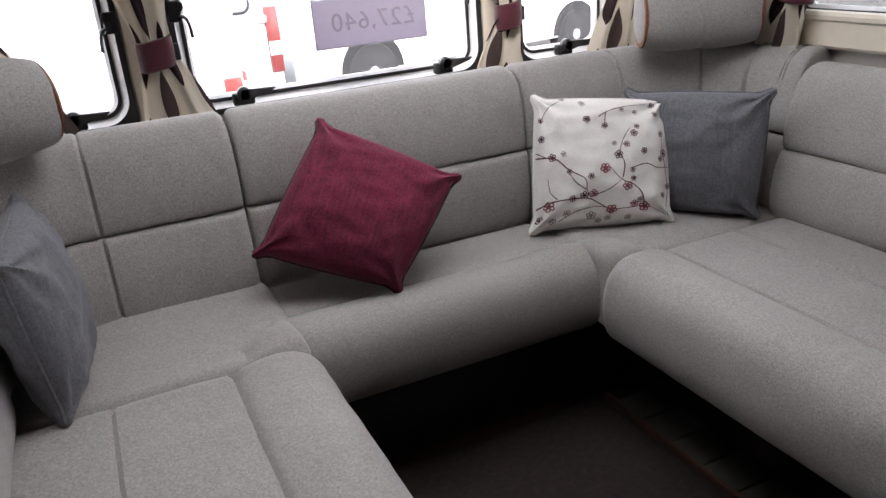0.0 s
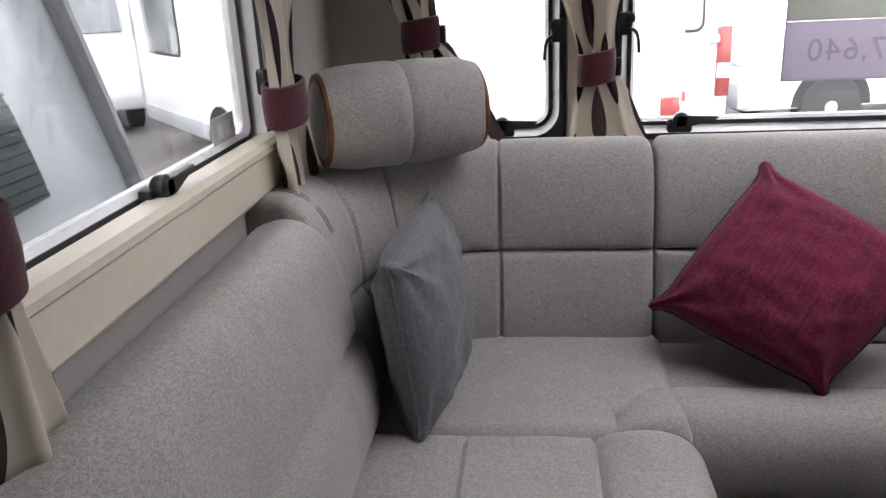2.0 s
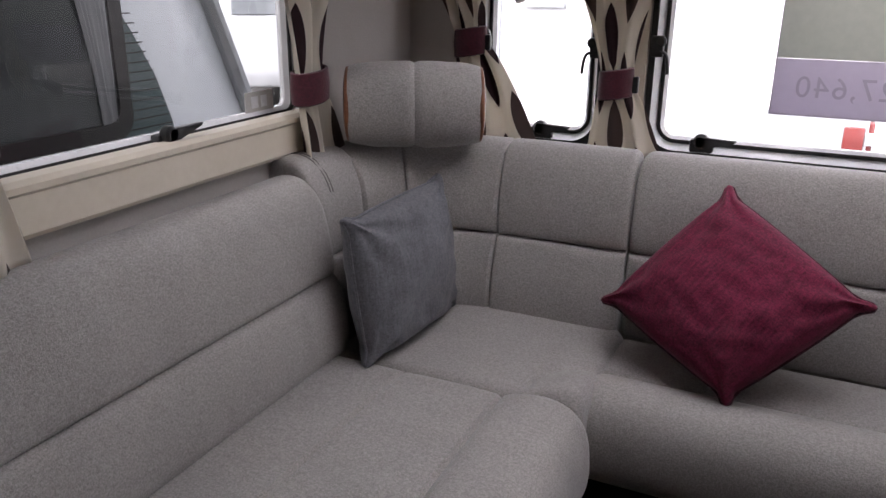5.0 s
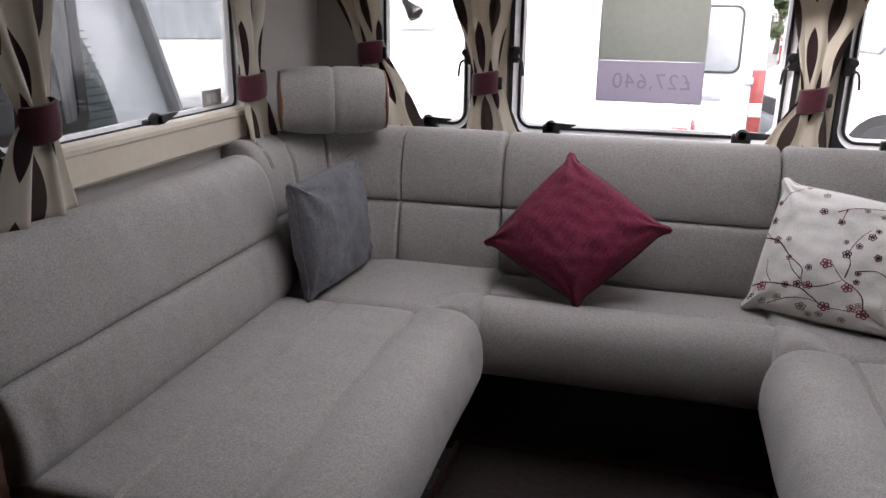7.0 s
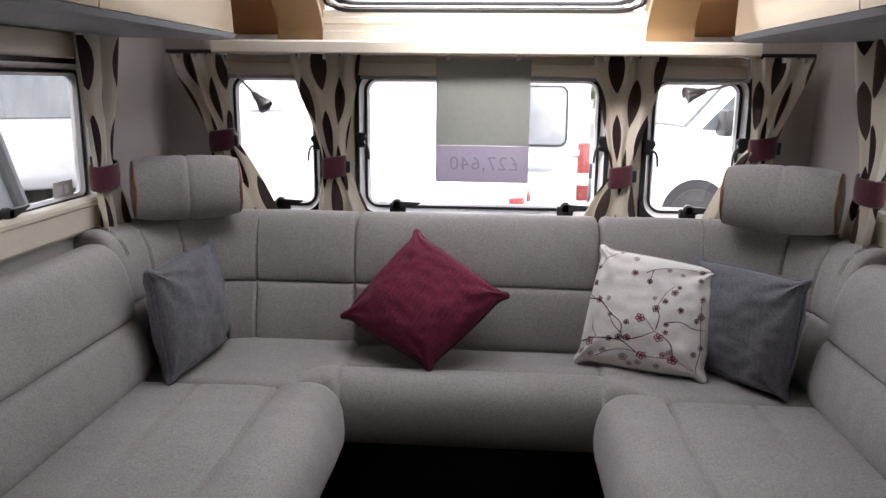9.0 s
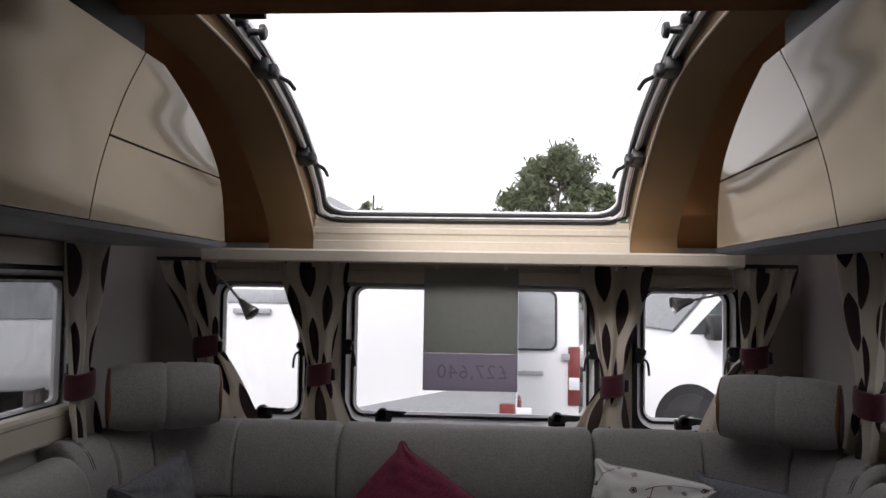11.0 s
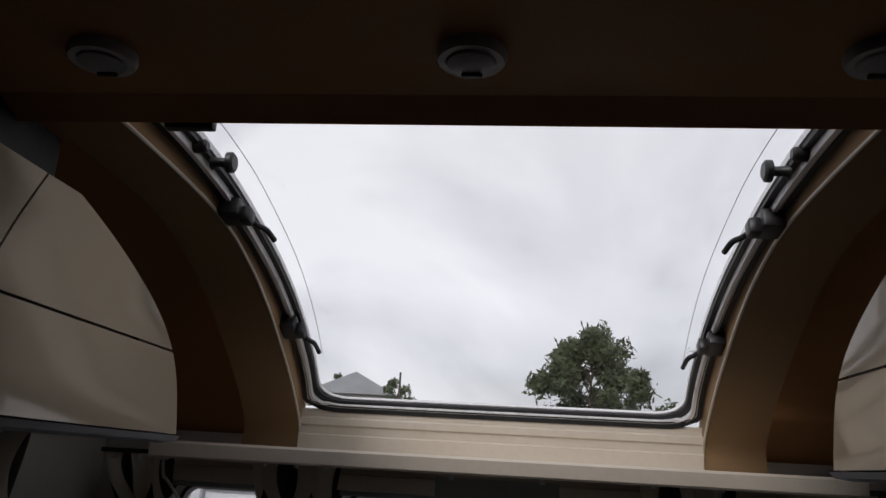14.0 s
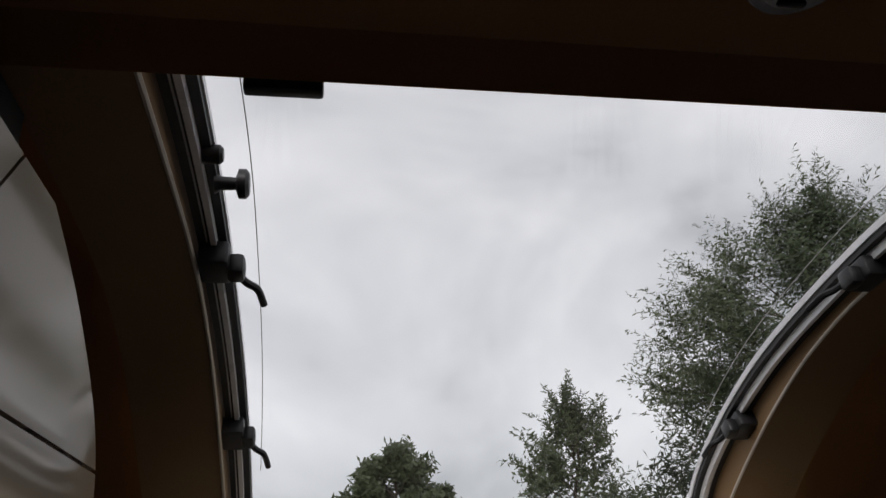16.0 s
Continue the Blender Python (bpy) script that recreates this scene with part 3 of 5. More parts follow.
for sx in (-1, 1):
    hook_catch(pose(sx * 0.427, YF - 0.008, 1.10) @ Matrix.Diagonal((-sx, 1, 1, 1)) if sx > 0 else pose(sx * 0.427, YF - 0.008, 1.10))
    m = pose(sx * 0.577, YF - 0.008, 1.09)
    hook_catch(m if sx > 0 else m @ Matrix.Diagonal((-1, 1, 1, 1)))
    m = pose(sx * 0.895, YF - 0.008, 1.10)
    hook_catch(m if sx < 0 else m @ Matrix.Diagonal((-1, 1, 1, 1)))
    window_latch(Matrix(((0, sx, 0, sx * (W + 0.012)), (1, 0, 0, -0.785), (0, 0, 1, 0.966), (0, 0, 0, 1))) @ pose(0, 0, 0, 0, -3, 0) @ Matrix.Scale(1.1, 4), lever=0.07)
    window_latch(Matrix(((0, sx, 0, sx * (W - 0.01)), (0, 0, 1, -0.37), (1, 0, 0, 1.06), (0, 0, 0, 1))), lever=0.03)
    # catches along the roof light
    for s0, x0 in ((0.375, 0.514), (0.625, 0.506)):
        p, q = pane_at(sx * x0, s0, 0.022), pane_at(sx * x0, s0 + 0.05, 0.022)
        m = Matrix.Translation(p) @ frame_of(p, q, p + Vector((-sx, 0, 0)))
        big = Matrix.Scale(1.25, 4)
        t = thing("skylight_catch", m @ big, "black plastic roof light catch with a hooked handle", "window catch", group="roof light catches")
        sgn = 1 if (m.to_3x3() @ Vector((0, 1, 0))).z < 0 else -1
        part("block", boxed(-0.022, 0.026, min(0, sgn * 0.03), max(0, sgn * 0.03), -0.016, 0.018, bevel=0.005), BLACK, t, local=True)
        part("knuckle", boxed(-0.014, 0.014, min(sgn * 0.008, sgn * 0.034), max(sgn * 0.008, sgn * 0.034), 0.014, 0.034, bevel=0.006), BLACK, t, local=True)
        bm = bmesh.new()
        tube(bm, smooth_curve([(-0.008, sgn * 0.020, 0.022), (-0.026, sgn * 0.024, 0.034), (-0.036, sgn * 0.027, 0.046), (-0.062, sgn * 0.032, 0.052)], 4), 0.0046, 8)
        part("hook", bm, BLACK, t, local=True)
    p = pane_at(sx * 0.492, 0.75, 0.02)
    t = thing("thumb_screw", p, "black plastic thumb screw on the roof light frame", "screw", group="roof light screws")
    part("stem", lathe(bmesh.new(), (0, 0, 0), (-sx, 0, 0), [(0, 0.014), (0.008, 0.009), (0.028, 0.008)], 12), BLACK, t, local=True)
    part("head", lathe(bmesh.new(), (-sx * 0.026, 0, 0), (-sx, 0, 0), [(0, 0.010), (0.003, 0.019), (0.012, 0.019), (0.016, 0.014)], 14), BLACK, t, local=True)
    p = pane_at(sx * 0.500, 0.80, 0.02)
    part_ = lathe(bmesh.new(), p, (-sx, 0, 0), [(0, 0.012), (0.020, 0.012), (0.024, 0.008)], 12)
    tagged(part("stop_peg", part_, BLACK), "black plastic peg on the roof light frame", "peg", group="roof light pegs")
bm = boxed(-0.432, -0.362, -1.0795, -1.064, 1.824, 1.840, bevel=0.003)
tagged(part("blind_grip", bm, BLACK), "small dark grip on the skylight lip", "grip")
for sx in (-1, 1):
    # pale post between two front windows
    bm = boxed(*sorted((sx * 0.449, sx * 0.556)), YF - 0.016, YF - 0.001, 0.82, 1.322, bevel=0.004)
    tagged(part("trim_post", bm, CREAM), "pale cream post between the front windows", "trim", kind="structure", group="window posts")

# shelf over the front windows
t = thing("shelf", (0, 0.02, 1.391), "long cream shelf with a lipped edge over the front windows", "shelf")
part("board", boxed(-0.825, 0.825, -0.141, 0.199, 1.391, 1.422), CREAM, t)
bm = bmesh.new()
prism(bm, [(-0.156, 1.389), (-0.151, 1.384), (-0.1415, 1.384), (-0.1415, 1.425), (-0.150, 1.425), (-0.156, 1.419)], lambda u, v, a: (a, u, v), -0.826, 0.826)
part("front_lip", bm, CREAM, t, smooth=False)
bm = boxed(-0.95, 0.95, 0.170, 0.199, 1.367, 1.390)
tagged(part("trim_front", bm, CREAM), "cream board between shelf and blinds", "trim", kind="structure")
for sx in (-1, 1):
    tagged(part("curtain_rail", boxed(min(sx * 0.83, sx * 1.06), max(sx * 0.83, sx * 1.06), 0.05, 0.066, 1.390, 1.402, bevel=0.003), BLACK), "dark slim curtain rail", "curtain rail", group="curtain rails")
    a, b = sorted((sx * W, sx * (W - 0.05)))
    bm = bmesh.new()
    prism(bm, [(0, 0.876), (0.03, 0.876), (0.036, 0.884), (0.036, 0.944), (0.043, 0.950), (0.043, 0.960), (0.034, 0.968), (0, 0.968)], lambda u, v, k, sx=sx: (sx * (W - u), k, v), -1.255, -0.33)
    tagged(part("sill_rail", bm, CREAM, smooth=False), "cream moulded rail below the side window", "sill", kind="structure", group="side sills")
    bm = boxed(a, b, -1.46, -0.42, 1.356, 1.421, bevel=0.006)
    tagged(part("pelmet", bm, CREAM), "cream box pelmet above the side window", "pelmet", kind="structure", group="pelmets")

# overhead lockers: curved glossy faces
FACE = smooth_curve([(0.712, 1.435, 0), (0.697, 1.525, 0), (0.676, 1.605, 0), (0.645, 1.692, 0), (0.608, 1.768, 0)], 4)


def face_x(z):
    for p, q in zip(FACE, FACE[1:]):
        if p.y <= z <= q.y:
            return p.x + (q.x - p.x) * (z - p.y) / (q.y - p.y)
    return FACE[0].x if z < 1.5 else FACE[-1].x


def end_y(z):
    """Where the locker stops towards the front, sweeping back as it rises."""
    k = (z - 1.435) / 0.338
    return -0.27 - 0.20 * k - 0.52 * max(0, k) ** 3.2


def locker_panel(sx, z0, z1, ya, yb):
    bm = bmesh.new()
    rows = []
    for i in range(13):
        z = z0 + (z1 - z0) * i / 12
        e0, e1 = ya(z), yb(z)
        rows.append([(sx * (face_x(z)), e0 + (e1 - e0) * j / 10, z) for j in range(11)])
    back = [[(x + sx * 0.018, y, z) for x, y, z in r] for r in rows]
    sheet(bm, rows)
    sheet(bm, back)
    for a, b in ((rows[0], back[0]), (rows[-1], back[-1]), ([r[0] for r in rows], [r[0] for r in back]), ([r[-1] for r in rows], [r[-1] for r in back])):
        sheet(bm, [a, b])
    bmesh.ops.remove_doubles(bm, verts=bm.verts, dist=1e-5)
    return bm


G = 0.0024
for sx in (-1, 1):
    t = thing("overhead_locker", (sx * 0.9, -1.5, 1.45), "glossy cream overhead locker with curved closed doors", "locker", group="overhead lockers")
    part("lower_door", locker_panel(sx, 1.437, 1.604 - G, lambda z: -1.045 + G, lambda z: end_y(z)), GLOSS, t)
    part("upper_door", locker_panel(sx, 1.604 + G, 1.767, lambda z: -1.045 + G, lambda z: max(end_y(z), -1.04)), GLOSS, t)
    part("long_door", locker_panel(sx, 1.437, 1.767, lambda z: -2.9, lambda z: -1.045 - G), GLOSS, t)
    bm = bmesh.new()
    zs = [1.437 + (1.764 - 1.437) * i / 10 for i in range(11)]
    ring_ = [(sx * (face_x(z) + 0.019), z) for z in zs] + [(sx * (W - 0.003), 1.764), (sx * (W - 0.003), 1.437)]
    sheet(bm, [[(x, max(end_y(z), -1.2) - 0.004 if abs(x) < W - 0.01 else end_y(z) - 0.004, z) for x, z in ring_], [(x, -2.9, z) for x, z in ring_]], wrap=True, caps=True)
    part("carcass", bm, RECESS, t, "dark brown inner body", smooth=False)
    bm = bmesh.new()
    prism(bm, [(0.700, 1.433), (0.712, 1.421), (0.75, 1.416), (W - 0.004, 1.424), (W - 0.004, 1.434)], lambda u, v, k, sx=sx: (sx * u, k, v), -2.9, -0.275)
    part("base", bm, UNDER, t, "grey underside", smooth=False)
    # black strip standing in for the shadow between locker top and ceiling
    part("gap_shade_strip", boxed(*sorted((sx * 0.640, sx * 0.656)), -2.9, -0.985, 1.768, 1.846), RUBBER, t, "black strip standing in for the shaded gap below the ceiling")

# round ceiling lamps, unlit
for x in (-0.435, 0.0, 0.437):
    t = thing("ceiling_light", (x, -1.24, CEIL_Z), "round grey plastic ceiling light, switched off", "ceiling light", group="ceiling lights")
    part("rim", lathe(bmesh.new(), (0, 0, 0.0), (0, 0, -1), [(0.0, 0.039), (0.008, 0.040), (0.014, 0.037), (0.014, 0.029)], 28), LAMPGREY, t, local=True)
    part("lens", lathe(bmesh.new(), (0, 0, -0.013), (0, 0, -1), [(0.0, 0.029), (0.004, 0.027), (0.007, 0.018), (0.008, 0.0)], 28), UNDER, t, "dull lens", local=True)
    part("switch", boxed(-0.012, 0.012, 0.012, 0.019, -0.024, -0.019, bevel=0.002), BLACK, t, local=True)

# swan-neck reading lamps
for sx, tip, bend in ((-1, (-0.635, -0.235, 1.225), (-0.745, -0.20, 1.33)), (1, (0.600, -0.23, 1.272), (0.775, -0.20, 1.315))):
    base = Vector((sx * 0.805, -0.115, 1.378))
    t = thing("reading_lamp", base, "nickel swan-neck reading lamp with a cone shade, off", "lamp", group="reading lamps")
    tip, bend = Vector(tip), Vector(bend)
    d = (tip - bend).normalized()
    part("neck", tube(bmesh.new(), smooth_curve([base, base.lerp(bend, 0.55) + Vector((0, -0.012, -0.008)), bend, tip - d * 0.055], 6), 0.0036, 8), STEEL, t)
    part("shade", lathe(bmesh.new(), tip - d * 0.06, d, [(0, 0.006), (0.008, 0.009), (0.03, 0.014), (0.058, 0.024), (0.062, 0.0235), (0.055, 0.019)], 20), STEEL, t)
    part("base", lathe(bmesh.new(), base + Vector((0, 0, 0.013)), (0, 0, -1), [(0, 0.016), (0.008, 0.016), (0.012, 0.010)], 18), STEEL, t)

# ---- curtains ----


def curtain(p0, ax, top, tie, foot, zs, label, folds=2.3):
    """A gathered curtain: p0 a point of its rail, ax along it; (from, to) metres along at top, tie and foot; zs their heights."""
    ax = Vector(ax).normalized()
    nrm = Vector((ax.y, -ax.x, 0))
    p0 = Vector(p0)
    t = thing("curtain", (p0.x + ax.x * sum(tie) / 2, p0.y + ax.y * sum(tie) / 2, zs[2]), label, "curtain", group="curtains")
    bm = bmesh.new()
    uvl = bm.loops.layers.uv.new("cloth")
    nu, nv = 72, 44
    seed = p0.x * 7 + p0.y * 3 + top[0] * 5
    grid, uv = [], []
    flat = 0.31
    for j in range(nv + 1):
        z = zs[0] + (zs[2] - zs[0]) * j / nv
        if z > zs[1]:
            k = (zs[0] - z) / (zs[0] - zs[1])
            k = k * k * (3 - 2 * k) * 0.55 + k * 0.45
            a, b, tight = top[0] + (tie[0] - top[0]) * k, top[1] + (tie[1] - top[1]) * k, k
        else:
            k = (zs[1] - z) / (zs[1] - zs[2])
            k = k ** 0.75
            a, b, tight = tie[0] + (foot[0] - tie[0]) * k, tie[1] + (foot[1] - tie[1]) * k, 1 - k
        amp = 0.024 - 0.008 * tight
        row = []
        for i in range(nu + 1):
            u = i / nu
            ph = 2 * math.pi * folds * u + 1.3 * noise.noise((u * 3, z * 2.5, seed)) + seed
            w = math.sin(ph) + 0.22 * math.sin(2.1 * ph + seed)
            off = amp * w * (0.6 + 0.4 * noise.noise((u * 5, z * 4, seed + 9)))
            uu = a + (b - a) * (u + 0.018 * math.cos(ph) * (1 - abs(2 * u - 1)))
            row.append(p0 + ax * uu + nrm * off + Vector((0, 0, z - p0.z)))
        grid.append([bm.verts.new(p) for p in row])
    for j in range(nv):
        for i in range(nu):
            f = bm.faces.new((grid[j][i], grid[j][i + 1], grid[j + 1][i + 1], grid[j + 1][i]))
            for lp, (ii, jj) in zip(f.loops, ((i, j), (i + 1, j), (i + 1, j + 1), (i, j + 1))):
                lp[uvl].uv = (ii / nu * flat + abs(seed) % 1, (zs[0] + (zs[2] - zs[0]) * jj / nv))
    c = part("cloth", bm, CURTAIN, t, "cream cotton with dark pointed leaf print")
    sol = c.modifiers.new("thickness", "SOLIDIFY")
    sol.thickness = 0.0025
    # header hooks
    for k in (0.15, 0.5, 0.85):
        q = p0 + ax * (top[0] + (top[1] - top[0]) * k)
        part("curtain_hook", boxed(q.x - 0.004, q.x + 0.004, q.y - 0.012, q.y + 0.012, zs[0] - 0.018, zs[0] + 0.006, bevel=0.002), ALU, t)
    ca, hw = (tie[0] + tie[1]) / 2, (tie[1] - tie[0]) / 2 + 0.002
    bm = bmesh.new()
    rows = []
    for dz, gr in ((-0.036, 0.0), (-0.033, 0.004), (0.0, 0.006), (0.033, 0.004), (0.036, 0.0)):
        rows.append([p0 + ax * (ca + (hw + gr) * math.cos(v)) + nrm * ((0.032 + gr) * math.sin(v)) + Vector((0, 0, zs[1] - p0.z + dz + 0.006 * math.cos(v))) for v in (2 * math.pi * q / 32 for q in range(32))])
    sheet(bm, rows, wrap=True)
    tb = part("tieback", bm, TIE, t, "burgundy cloth tieback")
    s2 = tb.modifiers.new("thickness", "SOLIDIFY")
    s2.thickness = 0.004
    part("tie_toggle", boxed(*(lambda c: (c.x - 0.008, c.x + 0.008, c.y - 0.008, c.y + 0.008))(p0 + ax * (tie[1] + 0.012)), zs[1] - 0.02, zs[1] + 0.02, bevel=0.004), BLACK, t)
    return t


LEAFY = "cream curtain with dark leaf print, tied back in burgundy"
curtain((0, 0.075, 1.40), (1, 0, 0), (-0.645, -0.405), (-0.534, -0.462), (-0.560, -0.375), (1.392, 1.015, 0.842), LEAFY)
curtain((0, 0.075, 1.40), (1, 0, 0), (0.365, 0.605), (0.440, 0.506), (0.345, 0.535), (1.392, 1.000, 0.842), LEAFY)
curtain((0, 0.075, 1.40), (1, 0, 0), (-1.055, -0.865), (-0.925, -0.850), (-0.92, -0.695), (1.392, 1.10, 0.842), LEAFY, folds=2.5)
curtain((0, 0.075, 1.40), (1, 0, 0), (0.875, 1.065), (0.890, 0.965), (0.745, 0.95), (1.392, 1.10, 0.842), LEAFY, folds=2.5)
for sx in (-1, 1):
    curtain((sx * 1.062, 0, 1.42), (0, 1, 0), (-0.53, -0.24), (-0.455, -0.365), (-0.44, -0.28), (1.435, 1.030, 0.862), LEAFY)
curtain((-1.062, 0, 1.42), (0, 1, 0), (-1.47, -1.09), (-1.248, -1.182), (-1.352, -1.135), (1.435, 1.035, 0.850), LEAFY)

# price card hanging at the wide window
t = thing("price_card", (0.012, 0.0, 0.995), "grey-green price card with a lilac strip, seen from behind", "sign")
part("card", boxed(-0.136, 0.158, -0.050, -0.046, 1.105, 1.376), PAPER, t)
part("strip", boxed(-0.136, 0.158, -0.050, -0.046, 0.990, 1.104), LILAC, t, "lilac strip with a price")
for a, b, c, d in ((-0.138, -0.136, 0.989, 1.376), (0.158, 0.160, 0.989, 1.376), (-0.138, 0.160, 0.987, 0.990)):
    part("card_edge", boxed(a, b, -0.051, -0.045, c, d), INK, t)
txt = bpy.data.curves.new("price", "FONT")
txt.body, txt.size, txt.align_x, txt.extrude = "\u00a327,640", 0.062, "CENTER", 0.0005
txt.space_character = 1.12
tob = new("price_text", txt)
tob.data.materials.append(INK)
tob.parent = t
tob.matrix_basis = Matrix.Translation((0.006, -0.0515, 0.032)) @ pose(0, 0, 0, 90, 0, 180)
for x in (-0.1, 0.12):
    part("hanger", boxed(x - 0.006, x + 0.006, -0.052, -0.044, 1.370, 1.3915), ALU, t)
# maker's sticker on the side window
t = thing("window_sticker", (-W - 0.012, -0.475, 0.972), "small grey sticker on the side window pane", "sticker")
part("sheet", boxed(-W - 0.023, -W - 0.021, -0.524, -0.428, 0.974, 1.020), LABELGREY, t)
part("print_block", boxed(-W - 0.0208, -W - 0.0198, -0.505, -0.482, 0.985, 1.010), WHITELENS, t, "pale print block")
part("print_block", boxed(-W - 0.0208, -W - 0.0198, -0.472, -0.452, 0.985, 1.010), WHITELENS, t, "pale print block")

# ---- sofa ----


def sweep(path, prof, seams=(), seam_w=0.008, groove=0.010, rnd=0.022, wob=0.0025, step=0.016, side=1, stitch=()):
    """Upholstery: a closed profile (o towards the room, z) carried along a plan path, pillowed ends, stitched grooves at the given lengths."""
    pts = [Vector((x, y, 0)) for x, y in path]
    acc = [0.0]
    for a, b in zip(pts, pts[1:]):
        acc.append(acc[-1] + (b - a).length)
    L = acc[-1]
    ss = [0, 0.002, 0.006, 0.012, 0.019, 0.027]
    n = max(4, int((L - 0.07) / step))
    ss = ss + [0.035 + (L - 0.07) * i / n for i in range(n + 1)] + [L - v for v in reversed(ss)]
    for c in seams:
        ss += [c - seam_w, c - seam_w / 3, c, c + seam_w / 3, c + seam_w]
    ss = sorted(set(ss) | {c for c in stitch})
    lines = []
    co = sum(o for o, z in prof) / len(prof)
    cz = sum(z for o, z in prof) / len(prof)
    ho = (max(o for o, z in prof) - min(o for o, z in prof)) / 2
    hz = (max(z for o, z in prof) - min(z for o, z in prof)) / 2
    rows = []
    for s in ss:
        i = max(k for k in range(len(acc) - 1) if acc[k] <= s + 1e-9)
        f = (s - acc[i]) / (acc[i + 1] - acc[i])
        p = pts[i].lerp(pts[i + 1], f)

        def tang(k):
            return (pts[min(k + 1, len(pts) - 1)] - pts[max(k - 1, 0)]).normalized()
        d = tang(i).lerp(tang(i + 1), f).normalized()
        nr = Vector((d.y, -d.x, 0)) * side
        e = min(s, L - s)
        sh = rnd * (1 - math.sqrt(max(0, 1 - (1 - min(1, e / rnd)) ** 2))) if e < rnd else 0
        g = max([groove * (1 - abs(s - c) / seam_w) ** 1.5 for c in seams if abs(s - c) < seam_w] or [0])
        row = []
        for o, z in prof:
            oo = co + (o - co) * (1 - sh / ho)
            zz = cz + (z - cz) * (1 - sh / hz)
            lift = g * (1 if o > co else 0.4)
            oo -= lift if o > co else 0
            zz -= g * 0.6 if z > cz + hz * 0.8 else 0
            w = wob * noise.noise((p.x * 6 + 3, p.y * 6, z * 9)) + 0.4 * wob * noise.noise((p.x * 19, p.y * 19, z * 19))
            row.append(p + nr * (oo + w) + Vector((0, 0, zz + w * 0.7)))
        rows.append(row)
        if s in stitch:
            mid = p + nr * co + Vector((0, 0, cz))
            lines.append([q + (q - mid).normalized() * 0.0008 for q, (o, z) in zip(row, prof) if (o > co or z > cz + hz * 0.8) and z > cz + hz * 0.5])
    bm = sheet(bmesh.new(), rows, wrap=True, caps=True)
    return (bm, lines) if stitch else bm


def finer(prof, n=3):
    ps = smooth_curve([(o, z, 0) for o, z in prof], n)
    return [(p.x, p.y) for p in ps]


BACK = finer([(-0.02, 0.452), (-0.004, 0.462), (0.006, 0.50), (0.008, 0.56), (0.003, 0.61), (-0.003, 0.647), (-0.010, 0.6575), (-0.022, 0.6615)], 2) + finer([(-0.022, 0.6635), (-0.013, 0.668), (-0.010, 0.680), (-0.010, 0.72), (-0.020, 0.78), (-0.034, 0.825), (-0.055, 0.858), (-0.085, 0.878), (-0.12, 0.883), (-0.15, 0.874), (-0.17, 0.85), (-0.175, 0.80)], 2) + [(-0.175, 0.6), (-0.172, 0.47), (-0.15, 0.452), (-0.08, 0.448)]
LOW = finer([(0.0, 0.452), (0.034, 0.459), (0.047, 0.49), (0.047, 0.54), (0.038, 0.59), (0.027, 0.620), (0.016, 0.632), (0.004, 0.637)], 2) + finer([(0.004, 0.639), (0.012, 0.644), (0.016, 0.66), (0.011, 0.70), (-0.003, 0.76), (-0.016, 0.80), (-0.034, 0.829), (-0.060, 0.848), (-0.09, 0.853), (-0.12, 0.847), (-0.148, 0.83), (-0.16, 0.79)], 2) + [(-0.16, 0.6), (-0.157, 0.47), (-0.13, 0.452), (-0.07, 0.448)]
CORNER = [(o + (0.036 * max(0.0, (0.655 - z) / 0.2) ** 1.1 if o > -0.06 else 0.0), z) for o, z in BACK]

bm = sweep([(-0.387, -0.165), (0.387, -0.165)], BACK, side=1)
tagged(part("back_cushion", bm, SOFA), "grey-beige woven back cushion below the wide front window", "back cushion", group="back cushions")
for sx in (-1, 1):
    # corner: straight, round the bend, then along the side
    path = [(-0.393, -0.165), (-0.55, -0.165), (-0.72, -0.166)]
    path += [(-0.72 - 0.245 * math.sin(radians(a)), -0.411 + 0.245 * math.cos(radians(a))) for a in range(8, 90, 8)]
    path += [(-0.965, -0.43), (-0.968, -0.50)]
    path = [(sx * -x, y) for x, y in path]
    bm, lines = sweep(path, CORNER, seams=(0.319, 0.53, 0.645), side=-1 if sx < 0 else 1, stitch=(0.742, 0.752))
    cb = part("corner_back_cushion", bm, SOFA)
    for ln in lines:
        part("stitch_line", tube(bmesh.new(), ln, 0.0014, 5), PIPING, cb, "dark stitching")
    tagged(cb, "grey-beige woven corner back cushion with stitched panels", "back cushion", group="back cushions")
    path = [(sx * 0.962, -0.506), (sx * 0.965, -1.0), (sx * 0.965, -1.507)]
    bm = sweep(path, LOW, side=1 if sx > 0 else -1, rnd=0.019)
    # soft puckers across the lower panel
    for v in bm.verts:
        if abs(v.co.x) < 0.95 and 0.48 < v.co.z < 0.62:
            pk = math.sin(v.co.y * 74 + 5 * noise.noise((v.co.y * 4, v.co.z * 3, sx))) * max(0.0, noise.noise((v.co.y * 3.1, 2.0, sx)) + 0.15)
            v.co.x -= sx * 0.0042 * pk * math.sin(math.pi * (v.co.z - 0.48) / 0.14)
    tagged(part("side_back_cushion", bm, SOFA), "long grey-beige woven back cushion against the side wall", "back cushion", group="back cushions")

